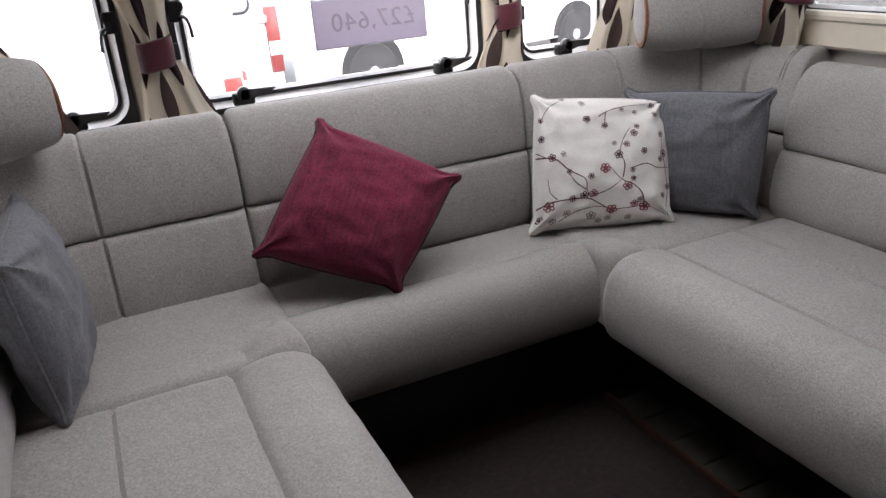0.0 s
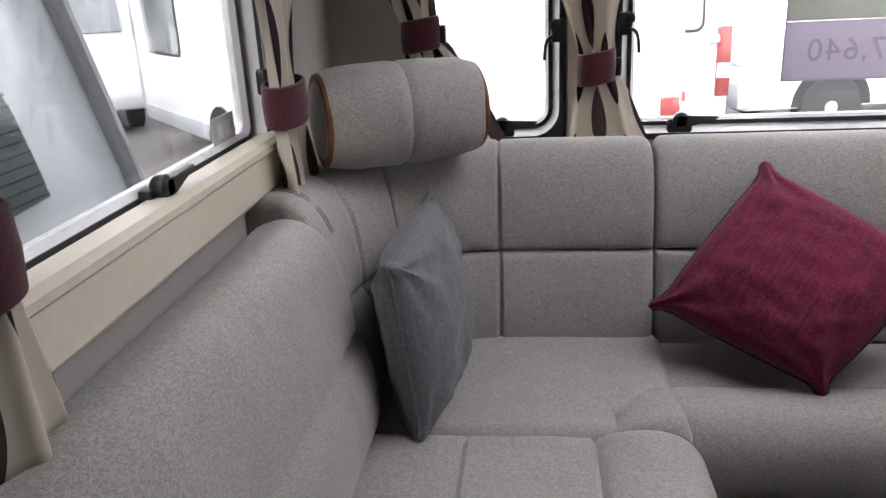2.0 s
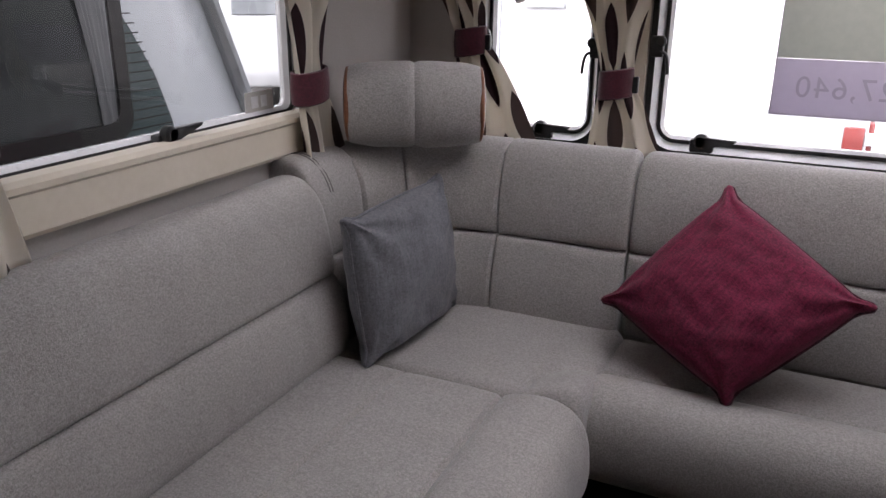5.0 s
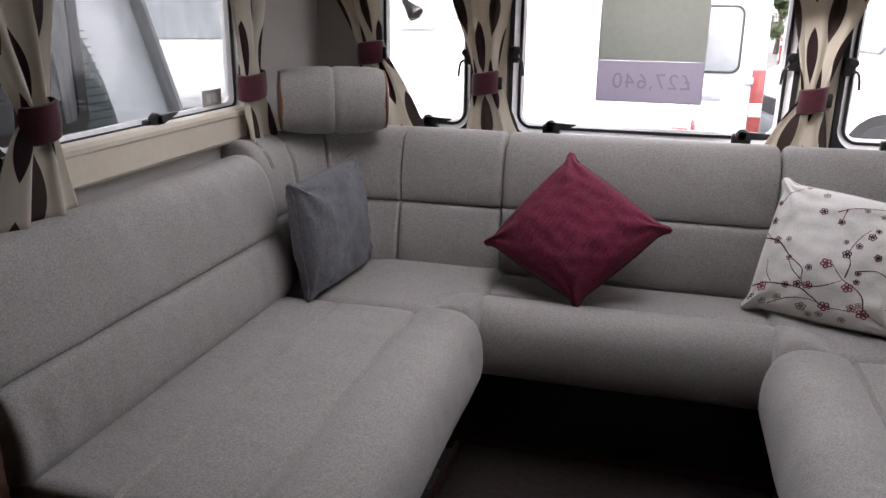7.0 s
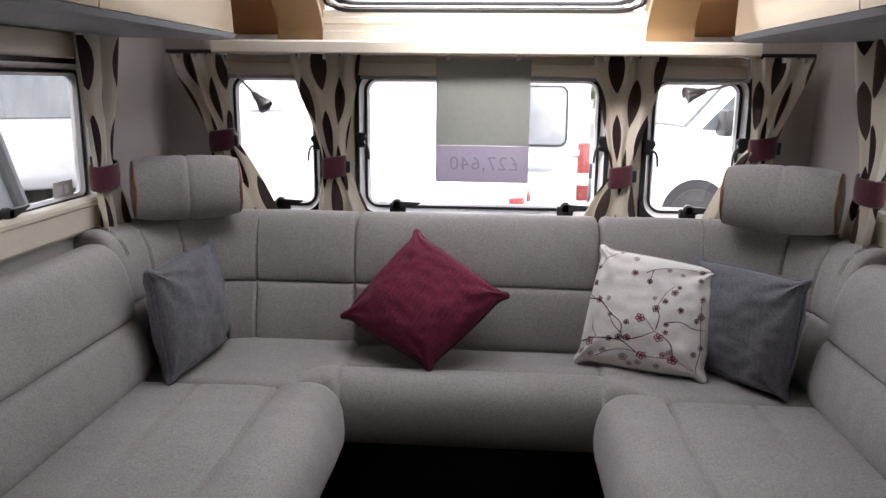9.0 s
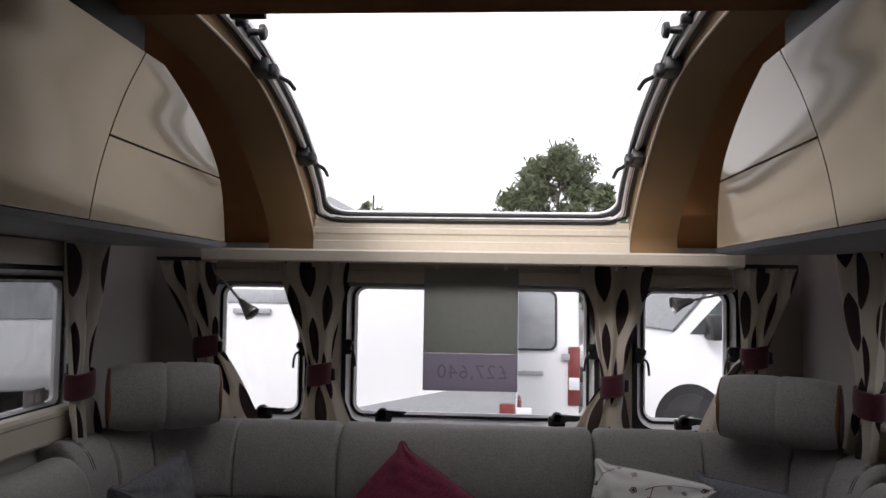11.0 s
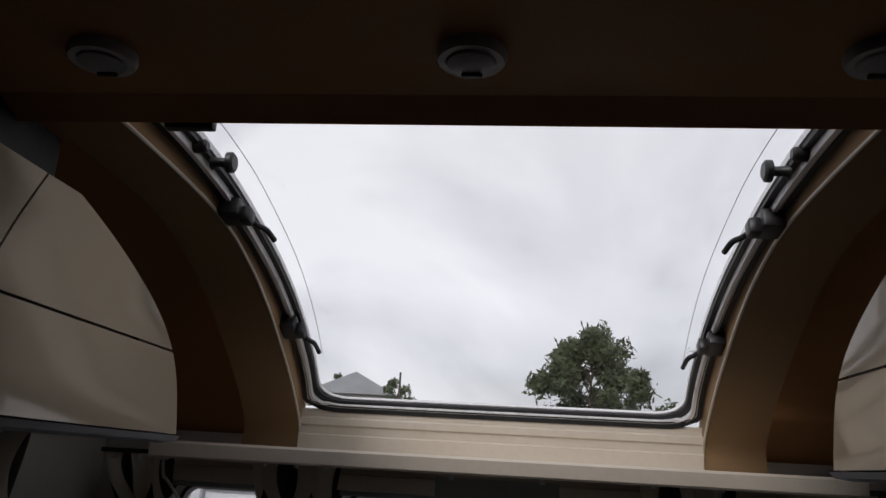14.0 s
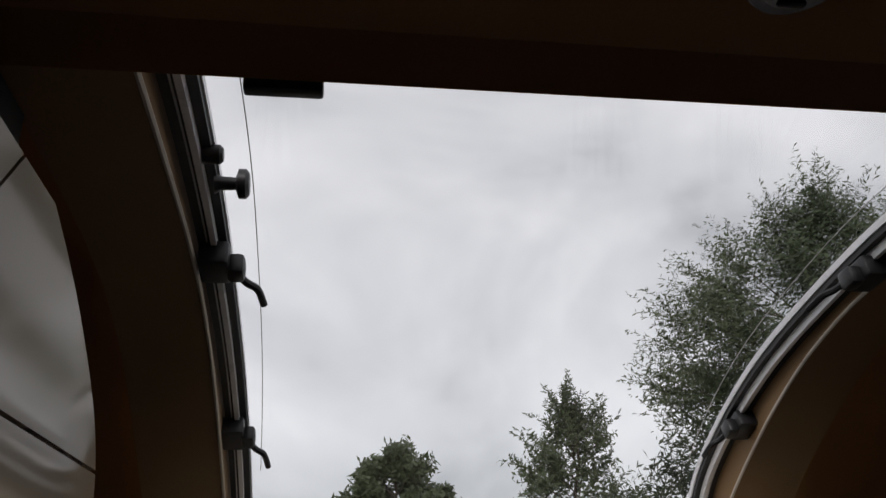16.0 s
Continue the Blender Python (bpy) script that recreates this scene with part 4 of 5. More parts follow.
FRONTSEAT = finer([(-0.035, 0.265), (-0.010, 0.290), (0.0, 0.338), (-0.004, 0.395), (-0.020, 0.435), (-0.050, 0.462), (-0.090, 0.472), (-0.125, 0.466)], 3) + [(-0.142, 0.4590), (-0.150, 0.4520), (-0.160, 0.460), (-0.22, 0.462), (-0.30, 0.460), (-0.345, 0.452), (-0.352, 0.43), (-0.352, 0.30), (-0.34, 0.275), (-0.2, 0.264)]
bm = sweep([(-0.392, -0.505), (0.392, -0.505)], FRONTSEAT, rnd=0.024, side=1)
tagged(part("front_seat_cushion", bm, SOFA), "grey-beige woven seat cushion with a rolled front edge", "seat cushion", group="seat cushions")
SIDESEAT = finer([(-0.035, 0.263), (-0.010, 0.288), (0.0, 0.338), (-0.004, 0.400), (-0.020, 0.442), (-0.050, 0.470), (-0.090, 0.482), (-0.130, 0.481), (-0.165, 0.474), (-0.186, 0.465)], 3) + [(-0.194, 0.4530), (-0.203, 0.4630), (-0.26, 0.4665), (-0.37, 0.4655), (-0.412, 0.4635), (-0.421, 0.4535), (-0.430, 0.4635), (-0.54, 0.4645), (-0.62, 0.4635), (-0.648, 0.450), (-0.652, 0.43), (-0.652, 0.30), (-0.64, 0.275), (-0.3, 0.263)]
for sx in (-1, 1):
    bm = sweep([(sx * 0.345, -1.493), (sx * 0.345, -0.538)], SIDESEAT, rnd=0.030, side=-1 if sx > 0 else 1, wob=0.004)
    for v in bm.verts:
        ax_ = abs(v.co.x)
        # pulled creases across the cushion where it has been sat on
        if v.co.z > 0.44 and sx > 0:
            k = math.exp(-((ax_ - 0.62) / 0.13) ** 2) * math.exp(-((v.co.y + 1.16) / 0.11) ** 2)
            v.co.z -= 0.006 * k * (0.5 + 0.5 * math.sin(v.co.y * 128 + 9 * (ax_ - 0.6) + 2 * noise.noise((ax_ * 5, v.co.y * 4, 1))))
        if v.co.z > 0.44 and sx < 0:
            k = math.exp(-((ax_ - 0.60) / 0.10) ** 2) * math.exp(-((v.co.y + 1.05) / 0.22) ** 2)
            v.co.z -= 0.003 * k * (0.5 + 0.5 * math.sin(ax_ * 95 + 3 * noise.noise((ax_ * 4, v.co.y * 5, 2))))
    tagged(part("side_seat_cushion", bm, SOFA), "long grey-beige woven seat cushion with a rolled edge and faint creases", "seat cushion", group="seat cushions")
    # corner seat: a pillow with a raised roll at its inner corner
    bm = bmesh.new()
    rows = []
    x0, x1, y0, y1 = 0.965, 0.372, -0.545, -0.16
    N = 36
    for j in range(N + 1):
        row = []
        for i in range(N + 1):
            u, v = i / N, j / N
            u, v = 0.5 - 0.5 * math.cos(math.pi * u), 0.5 - 0.5 * math.cos(math.pi * v)
            x, y = x0 + (x1 - x0) * u, y0 + (y1 - y0) * v
            ex, ey = min(u, 1 - u) * abs(x1 - x0), min(v, 1 - v) * abs(y1 - y0)
            r = 0.03

            def fall(e):
                return r * (1 - math.sqrt(max(0, 1 - (1 - min(1, e / r)) ** 2)))
            du, dv = (x - x1), (y - y0)
            roll = 0.022 * math.exp(-((max(0, du - 0.02) / 0.085) ** 4)) * math.exp(-((max(0, dv - 0.0) / 0.13) ** 4))
            crease = -0.010 * math.exp(-((math.hypot(du, dv * 0.8) - 0.135) / 0.010) ** 2) if du < 0.16 and dv < 0.2 else 0
            z = 0.466 + 0.019 * v - fall(ex) * 1.4 - fall(ey) * 1.4 + roll + crease + 0.002 * noise.noise((x * 7, y * 7, 1))
            row.append((sx * x, y, z))
        rows.append(row)
    sheet(bm, rows)
    edge = [rows[0][i] for i in range(N + 1)] + [rows[j][N] for j in range(1, N + 1)] + [rows[N][i] for i in range(N - 1, -1, -1)] + [rows[j][0] for j in range(N - 1, 0, -1)]
    sheet(bm, [edge, [(x, y, 0.29) for x, y, z in edge]], wrap=True)
    bm.faces.new([bm.verts.new((x, y, 0.288)) for x, y, z in (rows[0][0], rows[0][N], rows[N][N], rows[N][0])])
    bmesh.ops.remove_doubles(bm, verts=bm.verts, dist=1e-5)
    tagged(part("corner_seat_cushion", bm, SOFA), "square grey-beige woven corner seat cushion with a raised roll", "seat cushion", group="seat cushions")
    # headrest roll across the corner
    a, b = Vector((sx * 1.032, -0.296, 0.976)), Vector((sx * 0.764, -0.158, 0.976))
    ax = (b - a).normalized()
    length = (b - a).length
    nr = Vector((-ax.y, ax.x, 0))
    t = thing("headrest", (a + b) / 2 - Vector((0, 0, 0.1)), "grey-beige roll headrest with tan piping on the corner cushion", "headrest", group="headrests")
    bm = bmesh.new()
    rows = []
    for i in range(33):
        s = i / 32
        e = min(s, 1 - s) * length
        k = 1 - 0.10 * abs(2 * s - 1) ** 4
        k *= 1 - 0.05 * math.exp(-((s - 0.5) * length / 0.008) ** 2) + 0.02 * math.sin(math.pi * s)
        row = []
        for q in range(36):
            v = 2 * math.pi * q / 36
            cc, sn = math.cos(v), math.sin(v)
            rx = 0.091 * k * math.copysign(abs(cc) ** 0.86, cc)
            rz = 0.097 * k * math.copysign(abs(sn) ** 0.86, sn)
            row.append(a + ax * (s * length) + nr * rx + Vector((0, 0, rz + 0.002 * noise.noise((s * 7, v, sx)))))
        rows.append(row)
    part("roll", sheet(bm, rows, wrap=True, caps=True), SOFA, t)
    for p, d in ((a, -1), (b, 1)):
        bm = bmesh.new()
        rows = []
        for dd, k in ((-0.003, 0.083), (0.001, 0.0865), (0.006, 0.086), (0.008, 0.080), (0.007, 0.071)):
            rows.append([p + ax * d * dd + nr * (k * math.cos(v)) + Vector((0, 0, k * math.sin(v))) for v in (2 * math.pi * q / 36 for q in range(36))])
        part("end_band", sheet(bm, rows, wrap=True), WOODTRIM, t, "tan leather band")
        bm = bmesh.new()
        rows = [[p + ax * d * dd + nr * (k * math.cos(v)) + Vector((0, 0, k * math.sin(v))) for v in (2 * math.pi * q / 28 for q in range(28))] for dd, k in ((0.005, 0.077), (0.011, 0.065), (0.013, 0.03), (0.013, 0.001))]
        part("end_cap", sheet(bm, rows, wrap=True, caps=True), SOFA, t)
    # the plinth below the seats
    t = thing("sofa_plinth", (sx * 0.72, -1.0, 0), "dark plinth with grey slats under the side seat", "sofa base", group="sofa plinths")
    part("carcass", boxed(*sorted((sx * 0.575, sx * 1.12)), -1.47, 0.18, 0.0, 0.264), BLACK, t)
    part("kick_board", boxed(*sorted((sx * 0.432, sx * 0.446)), -1.47, -0.44, 0.0, 0.024, bevel=0.003), WOOD, t, "walnut kick board")
    for k in range(9):
        y = -1.46 + k * 0.11
        part("slat", boxed(*sorted((sx * 0.449, sx * 0.572)), y, y + 0.104, 0.0005, 0.016, bevel=0.004), SLAT, t)
t = thing("front_plinth", (0, -0.12, 0), "black recessed plinth under the front seat", "sofa base")
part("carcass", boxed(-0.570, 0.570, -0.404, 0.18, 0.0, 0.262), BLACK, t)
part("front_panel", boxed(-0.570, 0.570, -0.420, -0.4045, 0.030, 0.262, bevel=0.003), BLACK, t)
part("kick_strip", boxed(-0.570, 0.570, -0.416, -0.4045, 0.0, 0.029, bevel=0.002), WOOD, t, "dark walnut kick strip")

# ---- loose cushions ----


def by_corners(tl, tr, br, bl):
    """The pose whose x runs along the top, z up the side and -y to the front, and the size, from four corners."""
    tl, tr, br, bl = (Vector(v) for v in (tl, tr, br, bl))
    x = (tr + br - tl - bl).normalized()
    z = (tl + tr - bl - br)
    z = (z - x * z.dot(x)).normalized()
    y = z.cross(x)
    m = Matrix((x, y, z)).transposed().to_4x4()
    m.translation = (tl + tr + br + bl) / 4
    return m


def pillow_point(u, v, side, quad, thick, seed, pinch=0.135):
    """A point of a stuffed square whose corners are quad (tl, tr, br, bl): pulled-in edges, full middle, creases running from the corners."""
    a, b = 1 - u * u, 1 - v * v
    ear = lambda w: min(1, (1 - abs(w)) / 0.24) ** 1.25 * (0.78 + 0.22 * w * w)
    blunt = 1 - 0.07 * (u * v) ** 14
    uu = u * (1 - pinch * ear(v) * abs(u) ** 2) * blunt
    vv = v * (1 - pinch * ear(u) * abs(v) ** 2) * blunt
    tl, tr, br, bl = quad
    p = ((1 - uu) * (1 + vv) * tl + (1 + uu) * (1 + vv) * tr + (1 + uu) * (1 - vv) * br + (1 - uu) * (1 - vv) * bl) / 4
    full = (max(a, 0) * max(b, 0)) ** 0.43
    r = max(abs(u), abs(v))
    wr = 0.010 * noise.noise((u * 1.9, v * 1.9, seed + side)) * min(1, (1 - r) * 3)
    for su in (-1, 1):
        for sv in (-1, 1):
            du, dv = 1 - u * su, 1 - v * sv
            d = math.hypot(du, dv)
            if d < 1.1:
                ang = math.atan2(dv, du)
                k = noise.noise((su * 3 + seed, sv * 5, side * 2))
                wr += (0.012 + 0.006 * k) * math.sin(ang * (9 + 4 * k) + 7 * k) * min(1, d * 2.2) * math.exp(-(d / 0.55) ** 2) * min(1, (1 - r) * 7)
    wr += 0.005 * math.sin(9 * v + 3 * noise.noise((u * 1.5, v * 2, seed)) + seed) * max(0, abs(u) - 0.55) * min(1, (1 - r) * 6)
    wr += 0.005 * noise.noise((u * 5, v * 6, seed * 3)) * min(1, (1 - r) * 5)
    return p + Vector((0, side * (thick * full + wr * min(1, full * 3)), 0))


def local_quad(m, corners):
    inv = m.inverted()
    return [inv @ Vector(c) for c in corners]


def scatter_cushion(name, corners, thick, material, label, piping=None, seed=1.0):
    m = by_corners(*corners)
    quad = local_quad(m, corners)
    t = thing(name, m, label, "cushion", group="scatter cushions")
    bm = bmesh.new()
    N = 60
    for side in (-1, 1):
        rows = []
        for j in range(N + 1):
            v = -math.cos(math.pi * j / N)
            rows.append([pillow_point(-math.cos(math.pi * i / N), v, side, quad, thick, seed) for i in range(N + 1)])
        sheet(bm, rows)
    bmesh.ops.remove_doubles(bm, verts=bm.verts, dist=1e-4)
    part("cover", bm, material, t, local=True)
    rim = []
    for a, b in (((-1, -1), (1, -1)), ((1, -1), (1, 1)), ((1, 1), (-1, 1)), ((-1, 1), (-1, -1))):
        for i in range(20):
            f = i / 20
            rim.append(pillow_point(a[0] + (b[0] - a[0]) * f, a[1] + (b[1] - a[1]) * f, 1, quad, thick, seed))
    bm = bmesh.new()
    r = 0.0036
    rows = []
    for i, p in enumerate(rim):
        d = (rim[(i + 1) % len(rim)] - rim[i - 1]).normalized()
        o = d.cross(Vector((0, 1, 0))).normalized()
        rows.append([p + r * (math.cos(q) * o + math.sin(q) * Vector((0, 1, 0))) for q in (2 * math.pi * k / 6 for k in range(6))])
    rows.append(rows[0])
    sheet(bm, rows, wrap=True)
    bmesh.ops.remove_doubles(bm, verts=bm.verts, dist=1e-5)
    part("edge_seam", bm, piping or material, t, local=True)
    return t


scatter_cushion("burgundy_cushion", ((-0.190, -0.150, 0.862), (0.128, -0.300, 0.680), (-0.120, -0.420, 0.460), (-0.432, -0.265, 0.580)), 0.090, RED, "burgundy slubbed cushion balanced on one corner on the front seat", REDTRIM, 2.0)
FLO_C = ((0.380, -0.170, 0.828), (0.742, -0.305, 0.788), (0.676, -0.438, 0.464), (0.298, -0.272, 0.458))
flo = scatter_cushion("blossom_cushion", FLO_C, 0.080, IVORY, "ivory cushion printed with plum blossom branches, leaning", IVORY, 3.0)
scatter_cushion("slate_cushion", ((-0.872, -0.612, 0.808), (-0.850, -0.182, 0.820), (-0.800, -0.188, 0.460), (-0.838, -0.590, 0.456)), 0.072, GREY, "slate grey woven cushion leaning against the side back cushion", GREY, 4.0)
scatter_cushion("slate_cushion", ((0.660, -0.20, 0.808), (0.898, -0.538, 0.818), (0.862, -0.548, 0.460), (0.640, -0.235, 0.452)), 0.078, GREY, "slate grey woven cushion behind the blossom cushion", GREY, 5.0)
FLO_Q = local_quad(by_corners(*FLO_C), FLO_C)


def on_blossom(u, v, lift=0.0012):
    p = pillow_point(u, v, -1, FLO_Q, 0.080, 3.0)
    e = 0.01
    a = pillow_point(min(0.99, u + e), v, -1, FLO_Q, 0.080, 3.0) - p
    b = pillow_point(u, min(0.99, v + e), -1, FLO_Q, 0.080, 3.0) - p
    n = a.cross(b)
    n = n.normalized() if n.length > 1e-9 else Vector((0, -1, 0))
    if n.y > 0:
        n = -n
    return p + n * lift


def twig(bm, pts, w0, w1):
    w0, w1 = w0 * 0.6, w1 * 0.6
    ps = smooth_curve([(u, v, 0) for u, v in pts], 7)
    rows = []
    for i, p in enumerate(ps):
        d = (ps[min(i + 1, len(ps) - 1)] - ps[max(i - 1, 0)]).normalized()
        o = Vector((-d.y, d.x, 0)) * ((w0 + (w1 - w0) * i / (len(ps) - 1)) * (1 + 0.35 * noise.noise((p.x * 30, p.y * 30, 2))))
        rows.append([on_blossom(*(p + o).xy), on_blossom(*(p - o).xy)])
    sheet(bm, rows)


def blossom(bm, u, v, r, spin, heart=True):
    """Five open petals as outlines round a small heart."""
    for k in range(5):
        a = spin + 2 * math.pi * k / 5
        cu, cv = u + r * 0.58 * math.cos(a), v + r * 0.58 * math.sin(a)
        outer = [on_blossom(cu + r * 0.44 * math.cos(q), cv + r * 0.44 * math.sin(q), 0.0016) for q in (2 * math.pi * i / 10 for i in range(10))]
        inner = [on_blossom(cu + r * 0.20 * math.cos(q), cv + r * 0.20 * math.sin(q), 0.0016) for q in (2 * math.pi * i / 10 for i in range(10))]
        sheet(bm, [outer, inner], wrap=True)
    if heart:
        bm.faces.new([bm.verts.new(on_blossom(u + r * 0.2 * math.cos(q), v + r * 0.2 * math.sin(q), 0.0018)) for q in (2 * math.pi * i / 8 for i in range(8))])


rng = random.Random(7)
bm = bmesh.new()
STEMS = (((-0.98, 0.07), (-0.70, 0.04), (-0.50, -0.12), (-0.30, -0.25), (-0.27, -0.40), (-0.2, -0.55)),
         ((-0.98, 0.14), (-0.86, 0.08), (-0.72, 0.03)),
         ((-0.98, -0.62), (-0.70, -0.55), (-0.30, -0.52), (-0.10, -0.62), (0.05, -0.72), (0.30, -0.72), (0.55, -0.72), (0.80, -0.86)),
         ((-0.62, -0.88), (-0.40, -0.72), (-0.15, -0.66), (0.02, -0.70)),
         ((0.50, -0.68), (0.46, -0.50), (0.36, -0.38), (0.18, -0.28), (0.02, -0.10)),
         ((-0.20, -0.50), (0.0, -0.42), (0.12, -0.34), (0.2, -0.28)),
         ((0.20, -0.26), (0.22, -0.06), (0.17, 0.10), (0.24, 0.32), (0.33, 0.45)),
         ((0.30, -0.14), (0.52, -0.08), (0.72, -0.14), (0.92, -0.14)),
         ((0.86, -0.86), (0.90, -0.5), (0.84, -0.1), (0.80, 0.2), (0.82, 0.42)),
         ((-0.10, 0.62), (0.06, 0.72), (0.30, 0.80), (0.60, 0.86)), ((0.0, 0.68), (-0.02, 0.5)),
         ((-0.92, 0.55), (-0.80, 0.78), (-0.6, 0.92)), ((-0.66, -0.52), (-0.76, -0.40), (-0.8, -0.22)), ((-0.28, -0.40), (-0.42, -0.28), (-0.5, -0.16)))
for k, s in enumerate(STEMS):
    twig(bm, s, 0.018 if k in (2, 4, 0) else 0.012, 0.006)
tagged(part("branch_print", bm, PLUM, flo, "printed plum branches", local=True, smooth=False), kind="stuff")
bm, bm2, bm3 = bmesh.new(), bmesh.new(), bmesh.new()
for u, v, r in ((-0.78, -0.62, 0.085), (0.06, -0.72, 0.075), (0.50, -0.72, 0.085), (0.36, -0.66, 0.06), (0.26, -0.38, 0.07), (-0.04, -0.12, 0.07), (-0.18, -0.46, 0.06)):
    blossom(bm2, u, v, r, rng.random() * 6)
for u, v, r in ((-0.74, 0.06, 0.06), (-0.30, -0.48, 0.06), (-0.45, -0.52, 0.05), (0.15, 0.06, 0.06), (0.26, 0.20, 0.045), (0.37, 0.36, 0.055), (0.42, 0.46, 0.04), (0.50, 0.10, 0.05), (0.82, 0.06, 0.06), (0.76, -0.02, 0.045), (0.80, 0.34, 0.05), (-0.26, 0.58, 0.055), (-0.02, 0.48, 0.045), (0.70, 0.84, 0.06), (0.72, 0.66, 0.045), (0.33, -0.16, 0.04), (0.34, -0.28, 0.04), (-0.22, -0.22, 0.045), (-0.5, -0.14, 0.04), (-0.9, 0.32, 0.05), (-0.92, 0.58, 0.04), (-0.92, -0.78, 0.06), (0.8, -0.56, 0.05), (0.9, -0.42, 0.045)):
    blossom(bm, u, v, r, rng.random() * 6)
for u, v, r in ((-0.52, -0.74, 0.06), (-0.70, -0.86, 0.06), (-0.2, -0.80, 0.07), (0.02, -0.86, 0.05), (-0.1, -0.9, 0.045), (0.28, -0.88, 0.05), (0.44, -0.60, 0.05), (-0.58, 0.10, 0.04), (0.10, 0.22, 0.035), (0.22, 0.74, 0.04), (-0.3, 0.86, 0.05), (-0.55, 0.95, 0.04), (0.42, 0.70, 0.04)):
    blossom(bm3, u, v, r, rng.random() * 6)
tagged(part("blossom_print", bm, PLUM, flo, "printed plum blossoms", local=True, smooth=False), kind="stuff")
tagged(part("red_blossom_print", bm2, PLUM_RED, flo, "printed red blossoms", local=True, smooth=False), kind="stuff")
tagged(part("pale_blossom_print", bm3, TAUPE_INK, flo, "printed pale blossoms", local=True, smooth=False), kind="stuff")

# cabinet behind the sofa's end; the shade there is put into its dark colour
t = thing("side_cabinet", (-1.03, -1.95, 0), "cabinet at the end of the side sofa, shade put into its dark colour", "cabinet")
part("body", boxed(-1.127, -0.932, -2.40, -1.532, 0.0, 1.375, bevel=0.003), WOOD, t)
part("top", boxed(-1.128, -0.922, -2.41, -1.528, 1.3765, 1.405, bevel=0.006), WOOD, t)
part("door", boxed(-0.9315, -0.918, -2.38, -1.56, 0.06, 1.35, bevel=0.003), REARWALL, t)

# ---- the sales yard outside ----
GZ = -0.45
bm = bmesh.new()
R0 = 600
N = 24
verts = [[bm.verts.new((x, y, GZ + 0.02 * noise.noise((x * 0.2, y * 0.2, 0)) if abs(x) < 40 and abs(y) < 40 else GZ)) for x in [-R0, -60, *range(-30, 31, 3), 60, R0]] for y in [-R0, -60, *range(-30, 31, 3), 60, R0]]
for a, b in zip(verts, verts[1:]):
    for i in range(len(a) - 1):
        bm.faces.new((a[i], a[i + 1], b[i + 1], b[i]))
tagged(part("ground", bm, TARMAC), "damp grey-brown gravel and tarmac yard", "ground", kind="structure")


def wheel(t, p, axis, r, w):
    p, axis = Vector(p), Vector(axis).normalized()
    h = part("wheel", lathe(bmesh.new(), p - axis * w / 2, axis, [(0, r * 0.62), (0.004, r * 0.66), (0.006, r * 0.94), (0.025, r), (w - 0.025, r), (w - 0.006, r * 0.94), (w - 0.004, r * 0.66), (w, r * 0.62)], 28), TYRE, t)
    rim = bmesh.new()
    lathe(rim, p - axis * (w / 2 - 0.006), axis, [(0, r * 0.62), (0.01, r * 0.60), (0.02, r * 0.5), (w - 0.032, r * 0.5), (w - 0.022, r * 0.60), (w - 0.012, r * 0.62)], 24)
    part("rim", rim, SILVER, h)
    for sd in (-1, 1):
        q = p + axis * sd * (w / 2 - 0.012)
        part("wheel_cover", lathe(bmesh.new(), q, axis * sd, [(0, r * 0.60), (0.006, r * 0.52), (0.004, r * 0.34), (0.012, r * 0.20), (0.014, 0.002)], 20), SILVER, h, "grey wheel cover")
    return h


def shell(poly, place, a0, a1, bevel):
    bm = bmesh.new()
    prism(bm, poly, place, a0, a1)
    bmesh.ops.bevel(bm, geom=bm.edges[:], offset=bevel, segments=3, profile=0.6, affect="EDGES", clamp_overlap=True)
    return bm


def slab(t, name, mat, poly, place, a0, a1, label="", bevel=0.004):
    bm = bmesh.new()
    prism(bm, poly, place, a0, a1)
    if bevel:
        bmesh.ops.bevel(bm, geom=bm.edges[:], offset=bevel, segments=1, affect="EDGES", clamp_overlap=True)
    return part(name, bm, mat, t, label)


